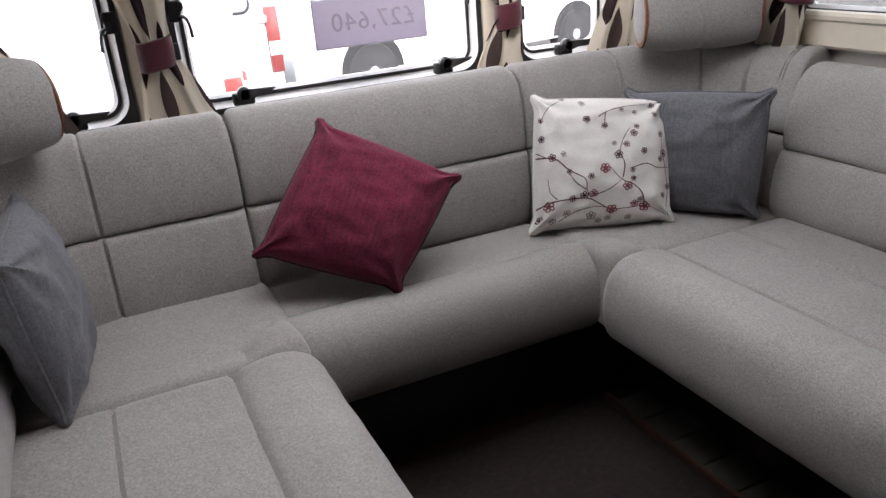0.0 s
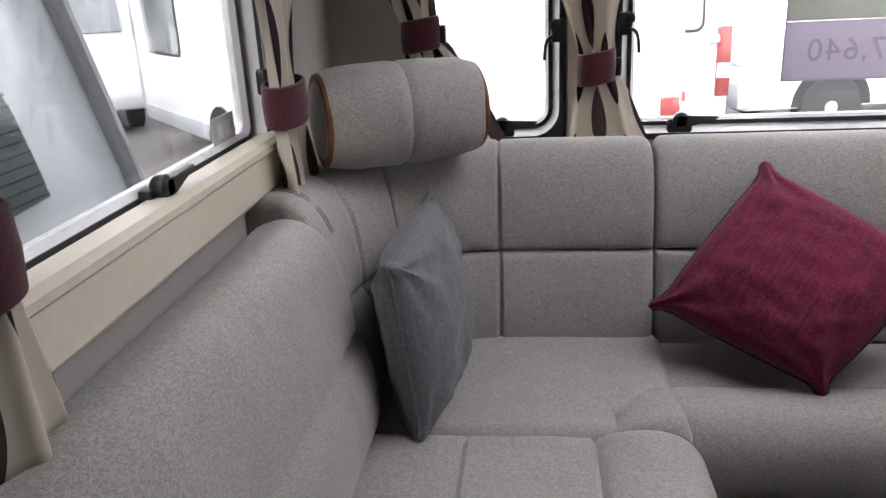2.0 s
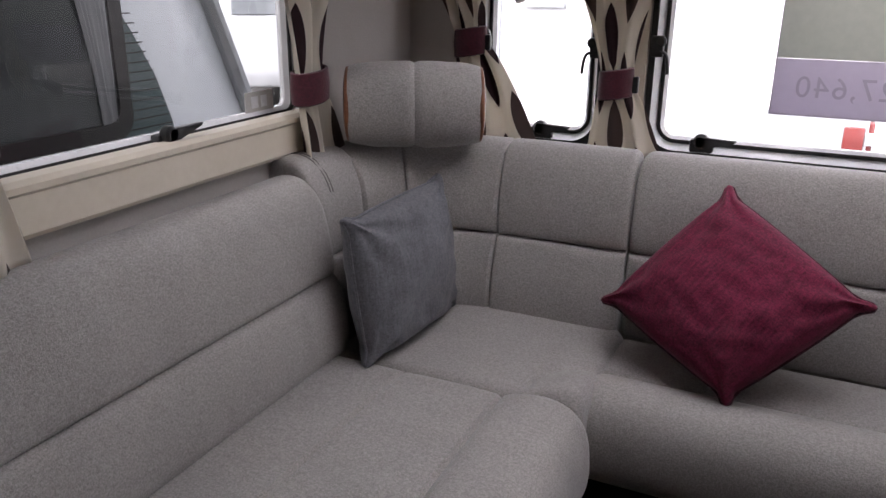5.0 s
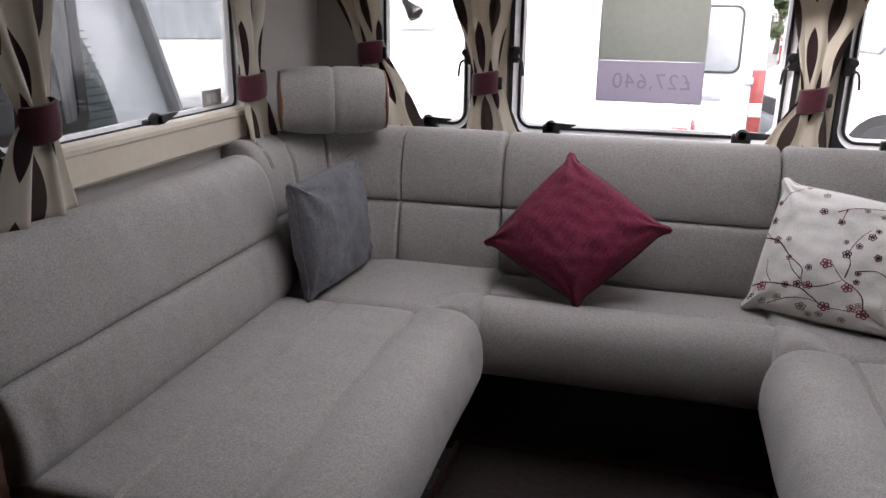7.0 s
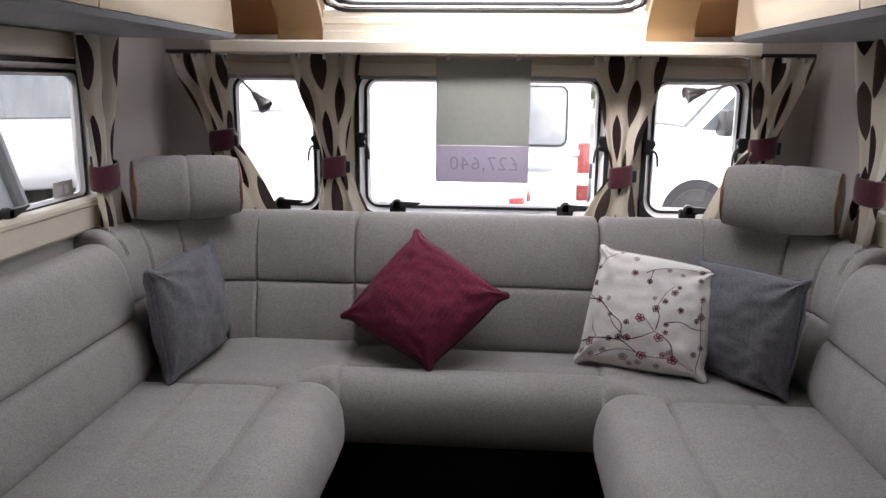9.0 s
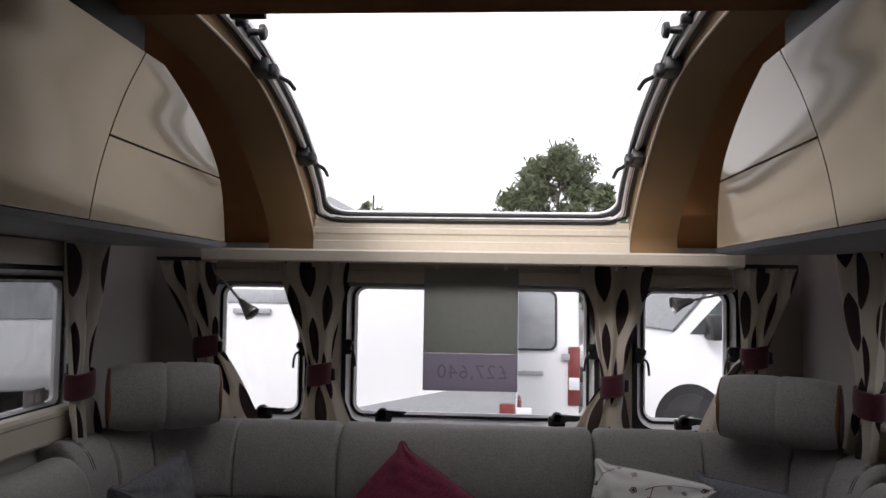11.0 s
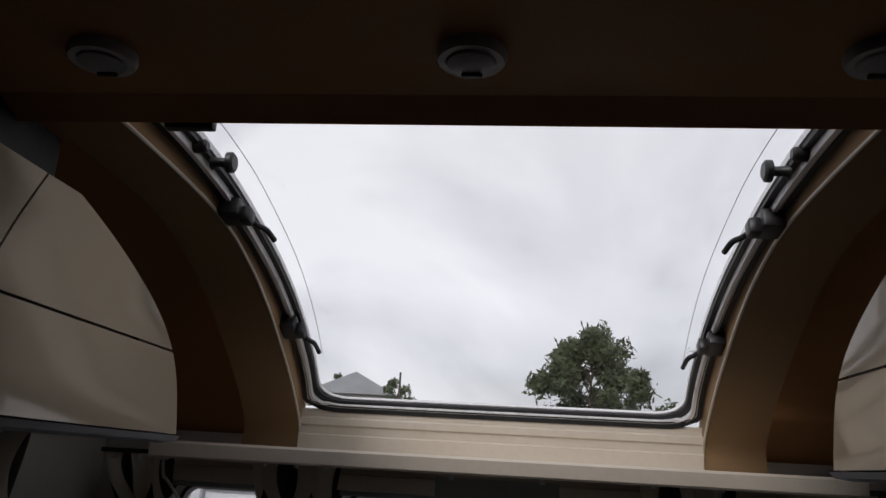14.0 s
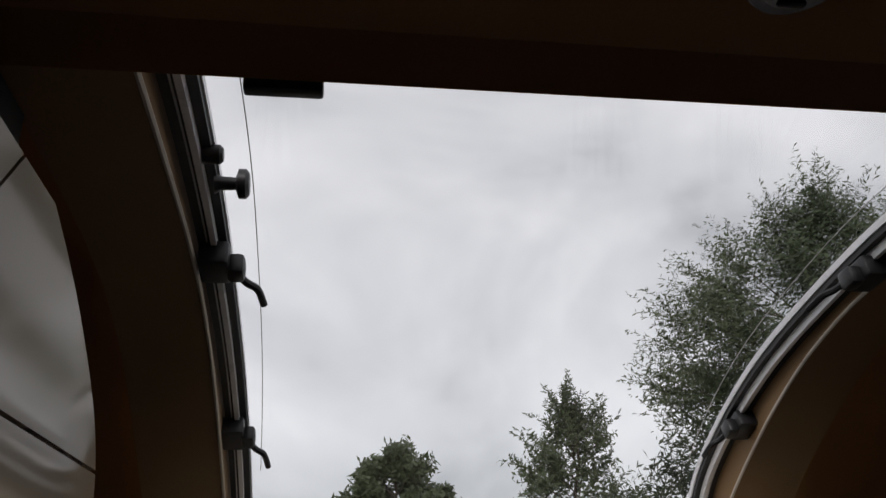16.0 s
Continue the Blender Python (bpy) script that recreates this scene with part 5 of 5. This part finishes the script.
def panel_van(m, label, paint=None):
    """A panel van in its own axes: x across, y from the rear bumper forwards, z from the ground."""
    t = thing("panel_van", m, label, "van", group="vans in the yard")
    side = [(0.0, 0.45), (0.02, 1.2), (0.10, 2.02), (0.22, 2.10), (3.2, 2.10), (3.55, 1.98), (4.2, 1.25), (4.75, 1.02), (4.92, 0.75), (4.92, 0.32), (0.05, 0.30)]
    W2 = 0.88
    P = lambda u, v, a: m @ Vector((a, u, v))
    part("body", shell(side, P, -W2, W2, 0.05), paint or PAINT, t)
    for x0, x1 in ((-0.66, -0.06), (0.06, 0.66)):
        o = rrect(x0, x1, 1.22, 1.72, 0.06, 4)
        slab(t, "rear_window", REFLGLASS, o, lambda u, v, a: m @ Vector((u, a + (v - 1.2) * 0.1, v)), -0.012, 0.05, bevel=0)
        slab(t, "window_rubber", RUBBER, rrect(x0 - 0.02, x1 + 0.02, 1.20, 1.74, 0.07, 4), lambda u, v, a: m @ Vector((u, a + (v - 1.2) * 0.1, v)), -0.006, 0.05, bevel=0)
    part("door_gap", bmesh_box_world(m, -0.006, 0.006, -0.004, 0.03, 0.45, 1.9), BLACK, t)
    for sx in (-1, 1):
        lamp = part("tail_lamp", bmesh_box_world(m, *sorted((sx * 0.78, sx * 0.885)), -0.02, 0.06, 0.72, 1.24, 0.012), REDLENS, t, "tall red tail lamp")
        part("reversing_lens", bmesh_box_world(m, *sorted((sx * 0.785, sx * 0.88)), -0.025, 0.02, 0.86, 0.97, 0.006), WHITELENS, lamp)
        part("door_hinge", bmesh_box_world(m, *sorted((sx * 0.72, sx * 0.80)), -0.02, 0.02, 1.12, 1.18, 0.006), SILVER, t)
        wheel(t, m @ Vector((sx * 0.80, 0.95, 0.32)), m.to_3x3() @ Vector((1, 0, 0)), 0.32, 0.2)
        wheel(t, m @ Vector((sx * 0.80, 4.05, 0.32)), m.to_3x3() @ Vector((1, 0, 0)), 0.32, 0.2)
        slab(t, "wheel_arch", BLACK, [(0.95 + 0.40 * math.cos(a), max(0.31, 0.34 + 0.40 * math.sin(a))) for a in (math.pi * k / 12 for k in range(13))], P, *sorted((sx * (W2 - 0.05), sx * (W2 + 0.006))), bevel=0)
        slab(t, "wheel_arch", BLACK, [(4.05 + 0.40 * math.cos(a), max(0.31, 0.34 + 0.40 * math.sin(a))) for a in (math.pi * k / 12 for k in range(13))], P, *sorted((sx * (W2 - 0.05), sx * (W2 + 0.006))), bevel=0)
        slab(t, "side_window", CARGLASS, [(2.85, 1.25), (2.85, 1.85), (3.5, 1.85), (4.05, 1.28)], P, *sorted((sx * (W2 - 0.03), sx * (W2 + 0.008))), bevel=0)
        mi = part("door_mirror", bmesh_box_world(m, *sorted((sx * 0.93, sx * 1.13)), 3.78, 3.90, 1.22, 1.50, 0.03), BLACK, t)
        part("mirror_arm", bmesh_box_world(m, *sorted((sx * 0.86, sx * 0.95)), 3.82, 3.88, 1.24, 1.30, 0.01), BLACK, mi)
        part("head_lamp", bmesh_box_world(m, *sorted((sx * 0.55, sx * 0.86)), 4.70, 4.95, 0.74, 0.94, 0.03), WHITELENS, t)
    part("rear_bumper", bmesh_box_world(m, -0.90, 0.90, -0.10, 0.10, 0.36, 0.54, 0.03), SILVER, t)
    part("rear_step", bmesh_box_world(m, -0.72, 0.72, -0.16, -0.02, 0.40, 0.44, 0.008), BLACK, t)
    part("number_plate", bmesh_box_world(m, -0.26, 0.26, -0.02, 0.02, 0.80, 0.90, 0.004), YELLOW, t)
    part("badge", bmesh_box_world(m, 0.28, 0.56, -0.012, 0.02, 0.98, 1.02, 0.003), SILVER, t)
    slab(t, "windscreen", CARGLASS, [(3.60, 1.93), (4.17, 1.30), (4.19, 1.32), (3.62, 1.95)], P, -0.76, 0.76, bevel=0)
    part("grille", bmesh_box_world(m, -0.5, 0.5, 4.90, 4.94, 0.62, 0.80, 0.01), BLACK, t)
    part("front_bumper", bmesh_box_world(m, -0.90, 0.90, 4.80, 5.0, 0.34, 0.60, 0.04), SILVER, t)
    return t


def bmesh_box_world(m, x0, x1, y0, y1, z0, z1, bevel=0.0):
    bm = boxed(x0, x1, y0, y1, z0, z1, bevel=bevel)
    bm.transform(m)
    return bm


def touring_caravan(m, label, L=5.4, H=2.2, near_windows=True, lamp_end=True, paint=None, blunt=False):
    """A touring caravan: x along its length, y across (-1.1 the near side), z from the ground."""
    t = thing("touring_caravan", m, label, "caravan", group="caravans in the yard")
    P = lambda u, v, a: m @ Vector((u, a, v))
    h = H
    body = [(0.0, 0.42), (0.0, h - 0.35), (0.12, h - 0.08), (0.4, h), (L - 1.0, h), (L - 0.62, h - 0.10), (L - 0.18, 1.25), (L, 0.80), (L - 0.04, 0.42)]
    if blunt:
        body = body[:4] + [(L - 0.30, h), (L - 0.06, h - 0.10), (L, h - 0.30), (L, 0.42)]
    part("body", shell(body, P, -1.1, 1.1, 0.03), paint or PAINT, t)
    part("chassis", bmesh_box_world(m, 0.1, L - 0.1, -0.9, 0.9, 0.22, 0.415), BLACK, t)
    for sy in (-1, 1):
        a = sorted((sy * 1.085, sy * 1.112))
        # awning rail round the side's edge
        bm = bmesh.new()
        nose = ((L - 0.32, h - 0.03), (L - 0.09, h - 0.13), (L - 0.03, h - 0.30), (L - 0.03, 0.45)) if blunt else ((L - 1.0, h - 0.03), (L - 0.65, h - 0.13), (L - 0.22, 1.25), (L - 0.04, 0.80))
        tube(bm, [P(u, v, sy * 1.108) for u, v in ((0.03, 0.45), (0.03, h - 0.36), (0.15, h - 0.10), (0.42, h - 0.03), *nose)], 0.028 if not blunt else 0.016, 8)
        part("awning_rail", bm, SILVER, t)
        for u0, u1 in (((0.5, 1.35), (L - 2.35, L - 1.38)) if near_windows or sy < 0 else ()):
            wd = slab(t, "side_window", REFLGLASS if blunt else CARGLASS, rrect(u0, u1, 1.10, 1.72, 0.08, 5), P, *a, bevel=0)
            slab(wd, "window_rubber", RUBBER, rrect(u0 - 0.03, u1 + 0.03, 1.07, 1.75, 0.10, 5), P, *sorted((sy * 1.08, sy * 1.107)), bevel=0)
        part("side_skirt", bmesh_box_world(m, 0.05, L - 0.1, *sorted((sy * 1.06, sy * 1.112)), 0.34, 0.50, 0.01), SILVER, t)
        for y in (2.5,):
            wheel(t, m @ Vector((y, sy * 0.98, 0.31)), m.to_3x3() @ Vector((0, 1, 0)), 0.31, 0.18)
            slab(t, "wheel_arch", BLACK, [(y + 0.37 * math.cos(k), max(0.34, 0.33 + 0.37 * math.sin(k))) for k in (math.pi * q / 12 for q in range(13))], P, *sorted((sy * 1.05, sy * 1.116)), bevel=0)
        if lamp_end:
            lm = part("tail_lamp", bmesh_box_world(m, -0.03, 0.02, *sorted((sy * 0.80, sy * 1.06)), 0.62, 0.95, 0.01), REDLENS, t)
            part("reversing_lens", bmesh_box_world(m, -0.034, 0.0, *sorted((sy * 0.82, sy * 1.04)), 0.74, 0.82, 0.005), WHITELENS, lm)
    # front windows
    if blunt:
        return t
    slab(t, "front_window", CARGLASS, rrect(-0.85, 0.85, 1.30, 1.86, 0.08, 5), lambda u, v, a: m @ Vector((L - 0.18 - (v - 1.25) * 0.44 * (0.8) + a, u, v)), -0.06, 0.03, bevel=0)
    part("draw_bar", bmesh_box_world(m, L - 0.1, L + 0.95, -0.06, 0.06, 0.36, 0.46, 0.01), BLACK, t)
    part("gas_locker", bmesh_box_world(m, L - 0.35, L + 0.12, -0.8, 0.8, 0.43, 0.86, 0.05), PAINT, t)
    return t


def placed(x, y, rz):
    return pose(x, y, GZ, 0, 0, rz)


# van seen square from behind, another nose-on to the right
panel_van(placed(-0.02, 4.5, 0), "white panel van parked tail towards the caravan")
panel_van(placed(6.05, 7.83, 101), "white panel van parked side-on across the yard")
panel_van(placed(2.05, 12.1, -90), "pale silver van parked side-on behind the white van", SILVER)
# white caravan ahead, its flank towards us
ahead = touring_caravan(placed(0.27, 4.25, 180), "white touring caravan with a grey flank panel", L=2.30, H=2.2, near_windows=False, blunt=True)
m = placed(0.27, 4.25, 180)
part("flank_panel", prism(bmesh.new(), [(0.02, 0.45), (0.02, 1.10), (0.25, 1.06), (0.75, 0.96), (1.5, 0.80), (2.2, 0.66), (2.25, 0.45)], lambda u, v, a: m @ Vector((u, a, v)), 1.085, 1.118), SILVER, ahead, "grey swept panel", smooth=False)
part("corner_lamp", bmesh_box_world(m, 0.02, 0.13, 1.09, 1.135, 0.78, 0.93, 0.01), REDLENS, ahead, "red corner lamp")
part("corner_lens", bmesh_box_world(m, -0.10, 0.015, 1.09, 1.13, 0.83, 0.90, 0.01), WHITELENS, ahead, "clear corner lamp")
part("grab_handle", bmesh_box_world(m, 1.82, 2.10, 1.10, 1.14, 1.54, 1.58, 0.008), SILVER, ahead)
part("flank_band", bmesh_box_world(m, 1.55, 2.25, 1.09, 1.1155, 1.62, 1.72, 0.004), SILVER, ahead, "grey stripe")
# another standing askew behind its far end
touring_caravan(placed(-4.17, 7.50, -48.7), "white caravan standing askew, pale reflection painted into its window colour", L=2.95, H=2.3, blunt=True)
# neighbour on the left, parked alongside
near = touring_caravan(placed(-2.81, -4.99, 90), "white touring caravan with a ribbed grey-green side panel, parked alongside", L=5.40, H=2.35, paint=SHADEWHITE)
m = placed(-2.81, -4.99, 90)
curve_edge = [(4.50, 1.80), (4.62, 1.68), (4.70, 1.56), (4.76, 1.45), (4.80, 1.34), (4.825, 1.255), (4.3, 1.225), (3.4, 1.19), (3.4, 1.80)]
part("side_decal", prism(bmesh.new(), curve_edge, lambda u, v, a: m @ Vector((u, a, v)), -1.1155, -1.09), TEAL, near, "grey-green panel with ribs", smooth=False)
for k in range(15):
    z = 1.262 + k * 0.025
    u1 = 4.822 - 0.42 * max(0, z - 1.26) ** 1.15
    part("decal_rib", bmesh_box_world(m, 3.42, u1, -1.1175, -1.114, z, z + 0.0035), BLACK, near)
part("big_window", prism(bmesh.new(), rrect(3.60, 4.62, 1.33, 1.92, 0.05, 4), lambda u, v, a: m @ Vector((u, a, v)), -1.128, -1.09), CARGLASS, near, "dark tinted side window", smooth=False)
part("window_surround", ring(bmesh.new(), lambda u, v, a: m @ Vector((u, a, v)), rrect(3.57, 4.65, 1.30, 1.95, 0.06, 4), rrect(3.62, 4.61, 1.345, 1.90, 0.04, 4), -1.136, -1.10), BLACK, near)
bm = bmesh.new()
rows = []
for j in range(15):
    z = 1.345 + 0.55 * j / 14
    w = 0.05 + 0.10 * (j / 14) ** 1.6
    rows.append([m @ Vector((4.60 - w * i / 20, -1.133 - 0.004 * math.sin(i * 1.9 + j * 0.1), z)) for i in range(21)])
part("drawn_curtain", sheet(bm, rows), SILVER, near, "grey curtain behind the tinted window")
# more white vehicles to the front left
touring_caravan(placed(-7.0, 15.8, -60), "white touring caravan farther up the yard", L=5.2, H=2.2)
mh = thing("motorhome", placed(-9.14, 11.26, 214), "white motorhome with a flat cab and dark windows", "motorhome")
m = placed(-9.14, 11.26, 214)
P = lambda u, v, a: m @ Vector((a, u, v))
part("body", shell([(0, 0.35), (0, 2.15), (0.3, 2.25), (4.5, 2.25), (4.9, 2.0), (5.15, 1.2), (5.25, 0.5), (5.2, 0.32)], P, -1.05, 1.05, 0.05), PAINT, mh)
for sx in (-1, 1):
    slab(mh, "cab_window", CARGLASS, [(4.15, 1.10), (4.15, 1.80), (4.72, 1.80), (4.93, 1.12)], P, *sorted((sx * 1.02, sx * 1.062)), bevel=0)
    slab(mh, "body_window", CARGLASS, rrect(2.2, 3.2, 1.2, 1.75, 0.08, 4), P, *sorted((sx * 1.02, sx * 1.062)), bevel=0)
    slab(mh, "service_hatch", SILVER, rrect(3.5, 3.85, 0.55, 0.85, 0.03, 4), P, *sorted((sx * 1.03, sx * 1.056)), bevel=0)
    part("door_mirror", bmesh_box_world(m, *sorted((sx * 1.08, sx * 1.28)), 4.85, 5.0, 1.35, 1.80, 0.03), BLACK, mh)
    for y in (1.2, 4.4):
        wheel(mh, m @ Vector((sx * 0.97, y, 0.33)), m.to_3x3() @ Vector((1, 0, 0)), 0.33, 0.2)
slab(mh, "windscreen", REFLGLASS, [(4.90, 2.02), (5.13, 1.25), (5.16, 1.26), (4.93, 2.03)], P, -0.9, 0.9, bevel=0)

# ---- trees beyond the yard ----


def tree(x, y, top, crown, count, leaf, material, label, seed, trunk_h=1.5, cone=0.0, lumps=26, sprays=0):
    """Tapered trunk, forking limbs and a crown of many small leaves in uneven clumps."""
    r = random.Random(seed)
    t = thing("tree", (x, y, GZ), label, "tree")
    cz0 = GZ + trunk_h
    bm = bmesh.new()
    tube(bm, [(x + 0.05 * math.sin(k), y + 0.04 * k * math.cos(k * 2.1), GZ + (top - GZ) * 0.9 * k / 8) for k in range(9)], 0.022 * (top - GZ), 9, 0.015)
    clumps = []
    for k in range(lumps):
        f = (k + 0.5) / lumps
        z = cz0 + (top - cz0) * f
        if cone:
            rad = crown * (1 - f) ** 1.0 * (0.7 + 0.5 * r.random()) + 0.12
        else:
            rad = crown * math.sqrt(max(0.04, 1 - (2 * f - 0.9) ** 2)) * (0.75 + 0.4 * r.random())
        for q in range(3 if not cone else 4):
            a = r.random() * 6.283
            d = rad * (0.35 + 0.65 * math.sqrt(r.random()))
            zz = z + r.uniform(-0.25, 0.25) + (0.25 * d if cone else 0)
            clumps.append((Vector((x + d * math.cos(a), y + d * math.sin(a), min(zz, top))), crown * r.uniform(0.16, 0.30) * (0.7 if cone else 1)))
    for c, s in clumps[::2]:
        z0 = max(cz0 * 0.5 + 0.2, c.z - 0.55 * math.hypot(c.x - x, c.y - y) - 0.3)
        st = Vector((x, y, z0))
        tube(bm, [st, st.lerp(c, 0.5) + Vector((0, 0, 0.12)), c], 0.0035 * (top - GZ), 5, 0.006)
    part("trunk", bm, BARK, t)
    vs, fs = [], []
    for k in range(count):
        c, s = clumps[r.randrange(len(clumps))]
        d = Vector((r.gauss(0, 1), r.gauss(0, 1), r.gauss(0, 0.8)))
        d = d.normalized() * s * (r.random() ** 0.6) * (1.3 if r.random() < 0.10 else 1.0)
        p = c + d
        a = Vector((r.gauss(0, 1), r.gauss(0, 1), r.gauss(0, 1) - 0.3)).normalized()
        b = a.orthogonal().normalized()
        l, w = leaf * r.uniform(0.6, 1.3), leaf * r.uniform(0.25, 0.5)
        i = len(vs)
        vs += [p - a * l, p + b * w, p + a * l, p - b * w]
        fs.append((i, i + 1, i + 2, i + 3))
    # twigs that stand out of the crown, with leaves along them
    for k in range(sprays):
        c, s = clumps[r.randrange(len(clumps))]
        d = (c - Vector((x, y, c.z - 0.45 * crown))).normalized() + Vector((r.gauss(0, 0.25), r.gauss(0, 0.25), r.gauss(0.05, 0.25)))
        ln = crown * r.uniform(0.16, 0.36)
        for q in range(22):
            f = (q + 1) / 22
            p = c + d.normalized() * ln * (0.25 + f) + Vector((0, 0, -0.10 * ln * f * f))
            a = (Vector((r.gauss(0, 1), r.gauss(0, 1), r.gauss(0, 0.8))).normalized() + d * 0.5).normalized()
            b = a.orthogonal().normalized()
            l, w = leaf * r.uniform(0.6, 1.2), leaf * r.uniform(0.22, 0.45)
            p = p + a * l * 0.9
            i = len(vs)
            vs += [p - a * l, p + b * w, p + a * l, p - b * w]
            fs.append((i, i + 1, i + 2, i + 3))
    me = bpy.data.meshes.new("crown")
    me.from_pydata([tuple(v) for v in vs], [], fs)
    me.materials.append(material)
    ob = new("crown", me)
    ob.parent, ob.matrix_parent_inverse = t, t.matrix_basis.inverted()
    return t


tree(2.4, 25.5, 6.18, 1.95, 19000, 0.13, LEAF, "round green broad-leaved tree beyond the yard", 3)
tree(8.2, 9.5, 7.45, 2.75, 60000, 0.060, LEAF, "tall green broad-leaved tree with feathery twigs", 5, trunk_h=3.0, lumps=40, sprays=750)
tree(5.35, 15.2, 5.22, 2.2, 9000, 0.075, LEAF, "young pointed green tree with rising branches", 8, trunk_h=1.2, cone=1.0, lumps=22, sprays=260)
tree(8.6, 14.2, 4.8, 2.2, 7000, 0.10, DARKLEAF, "dark green tree behind the others", 11)
for k, (x, y, top) in enumerate(((-13.4, 54, 7.75), (-15.8, 54, 7.2), (-7.5, 44, 6.1), (-6.8, 44, 5.7), (4.5, 33, 4.6), (6.2, 33, 4.5))):
    tree(x, y, top, 1.4, 2500, 0.13, LEAF, "distant rounded green bush on the skyline", 20 + k, trunk_h=0.6, lumps=14)
bm = tube(bmesh.new(), [(-5.85, 35.5, GZ), (-5.85, 35.5, 5.75)], 0.07, 8, 0.05)
tagged(part("pole", bm, BARK), "thin dark post on the skyline", "pole")


hs = thing("house", (-10.4, 46, GZ), "distant house with a grey pitched roof behind the bushes", "house")
part("wall", boxed(-13.0, -8.0, 46, 52, GZ, 5.55), WALL, hs)
bm = bmesh.new()
prism(bm, [(-13.4, 5.5), (-10.2, 6.85), (-7.6, 5.5)], lambda u, v, a: (u, a, v), 45.6, 52.4)
part("roof", bm, SILVER, hs, "grey tiled roof", smooth=False)
bm = bmesh.new()
prism(bm, [(46.5, 5.2), (49, 6.15), (51.5, 5.2)], lambda u, v, a: (a, u, v), -17.5, -13.35)
part("wing_roof", bm, SILVER, hs, "grey tiled roof", smooth=False)
part("wing_wall", boxed(-17.3, -13.35, 46.7, 51.3, GZ, 5.2), WALL, hs)
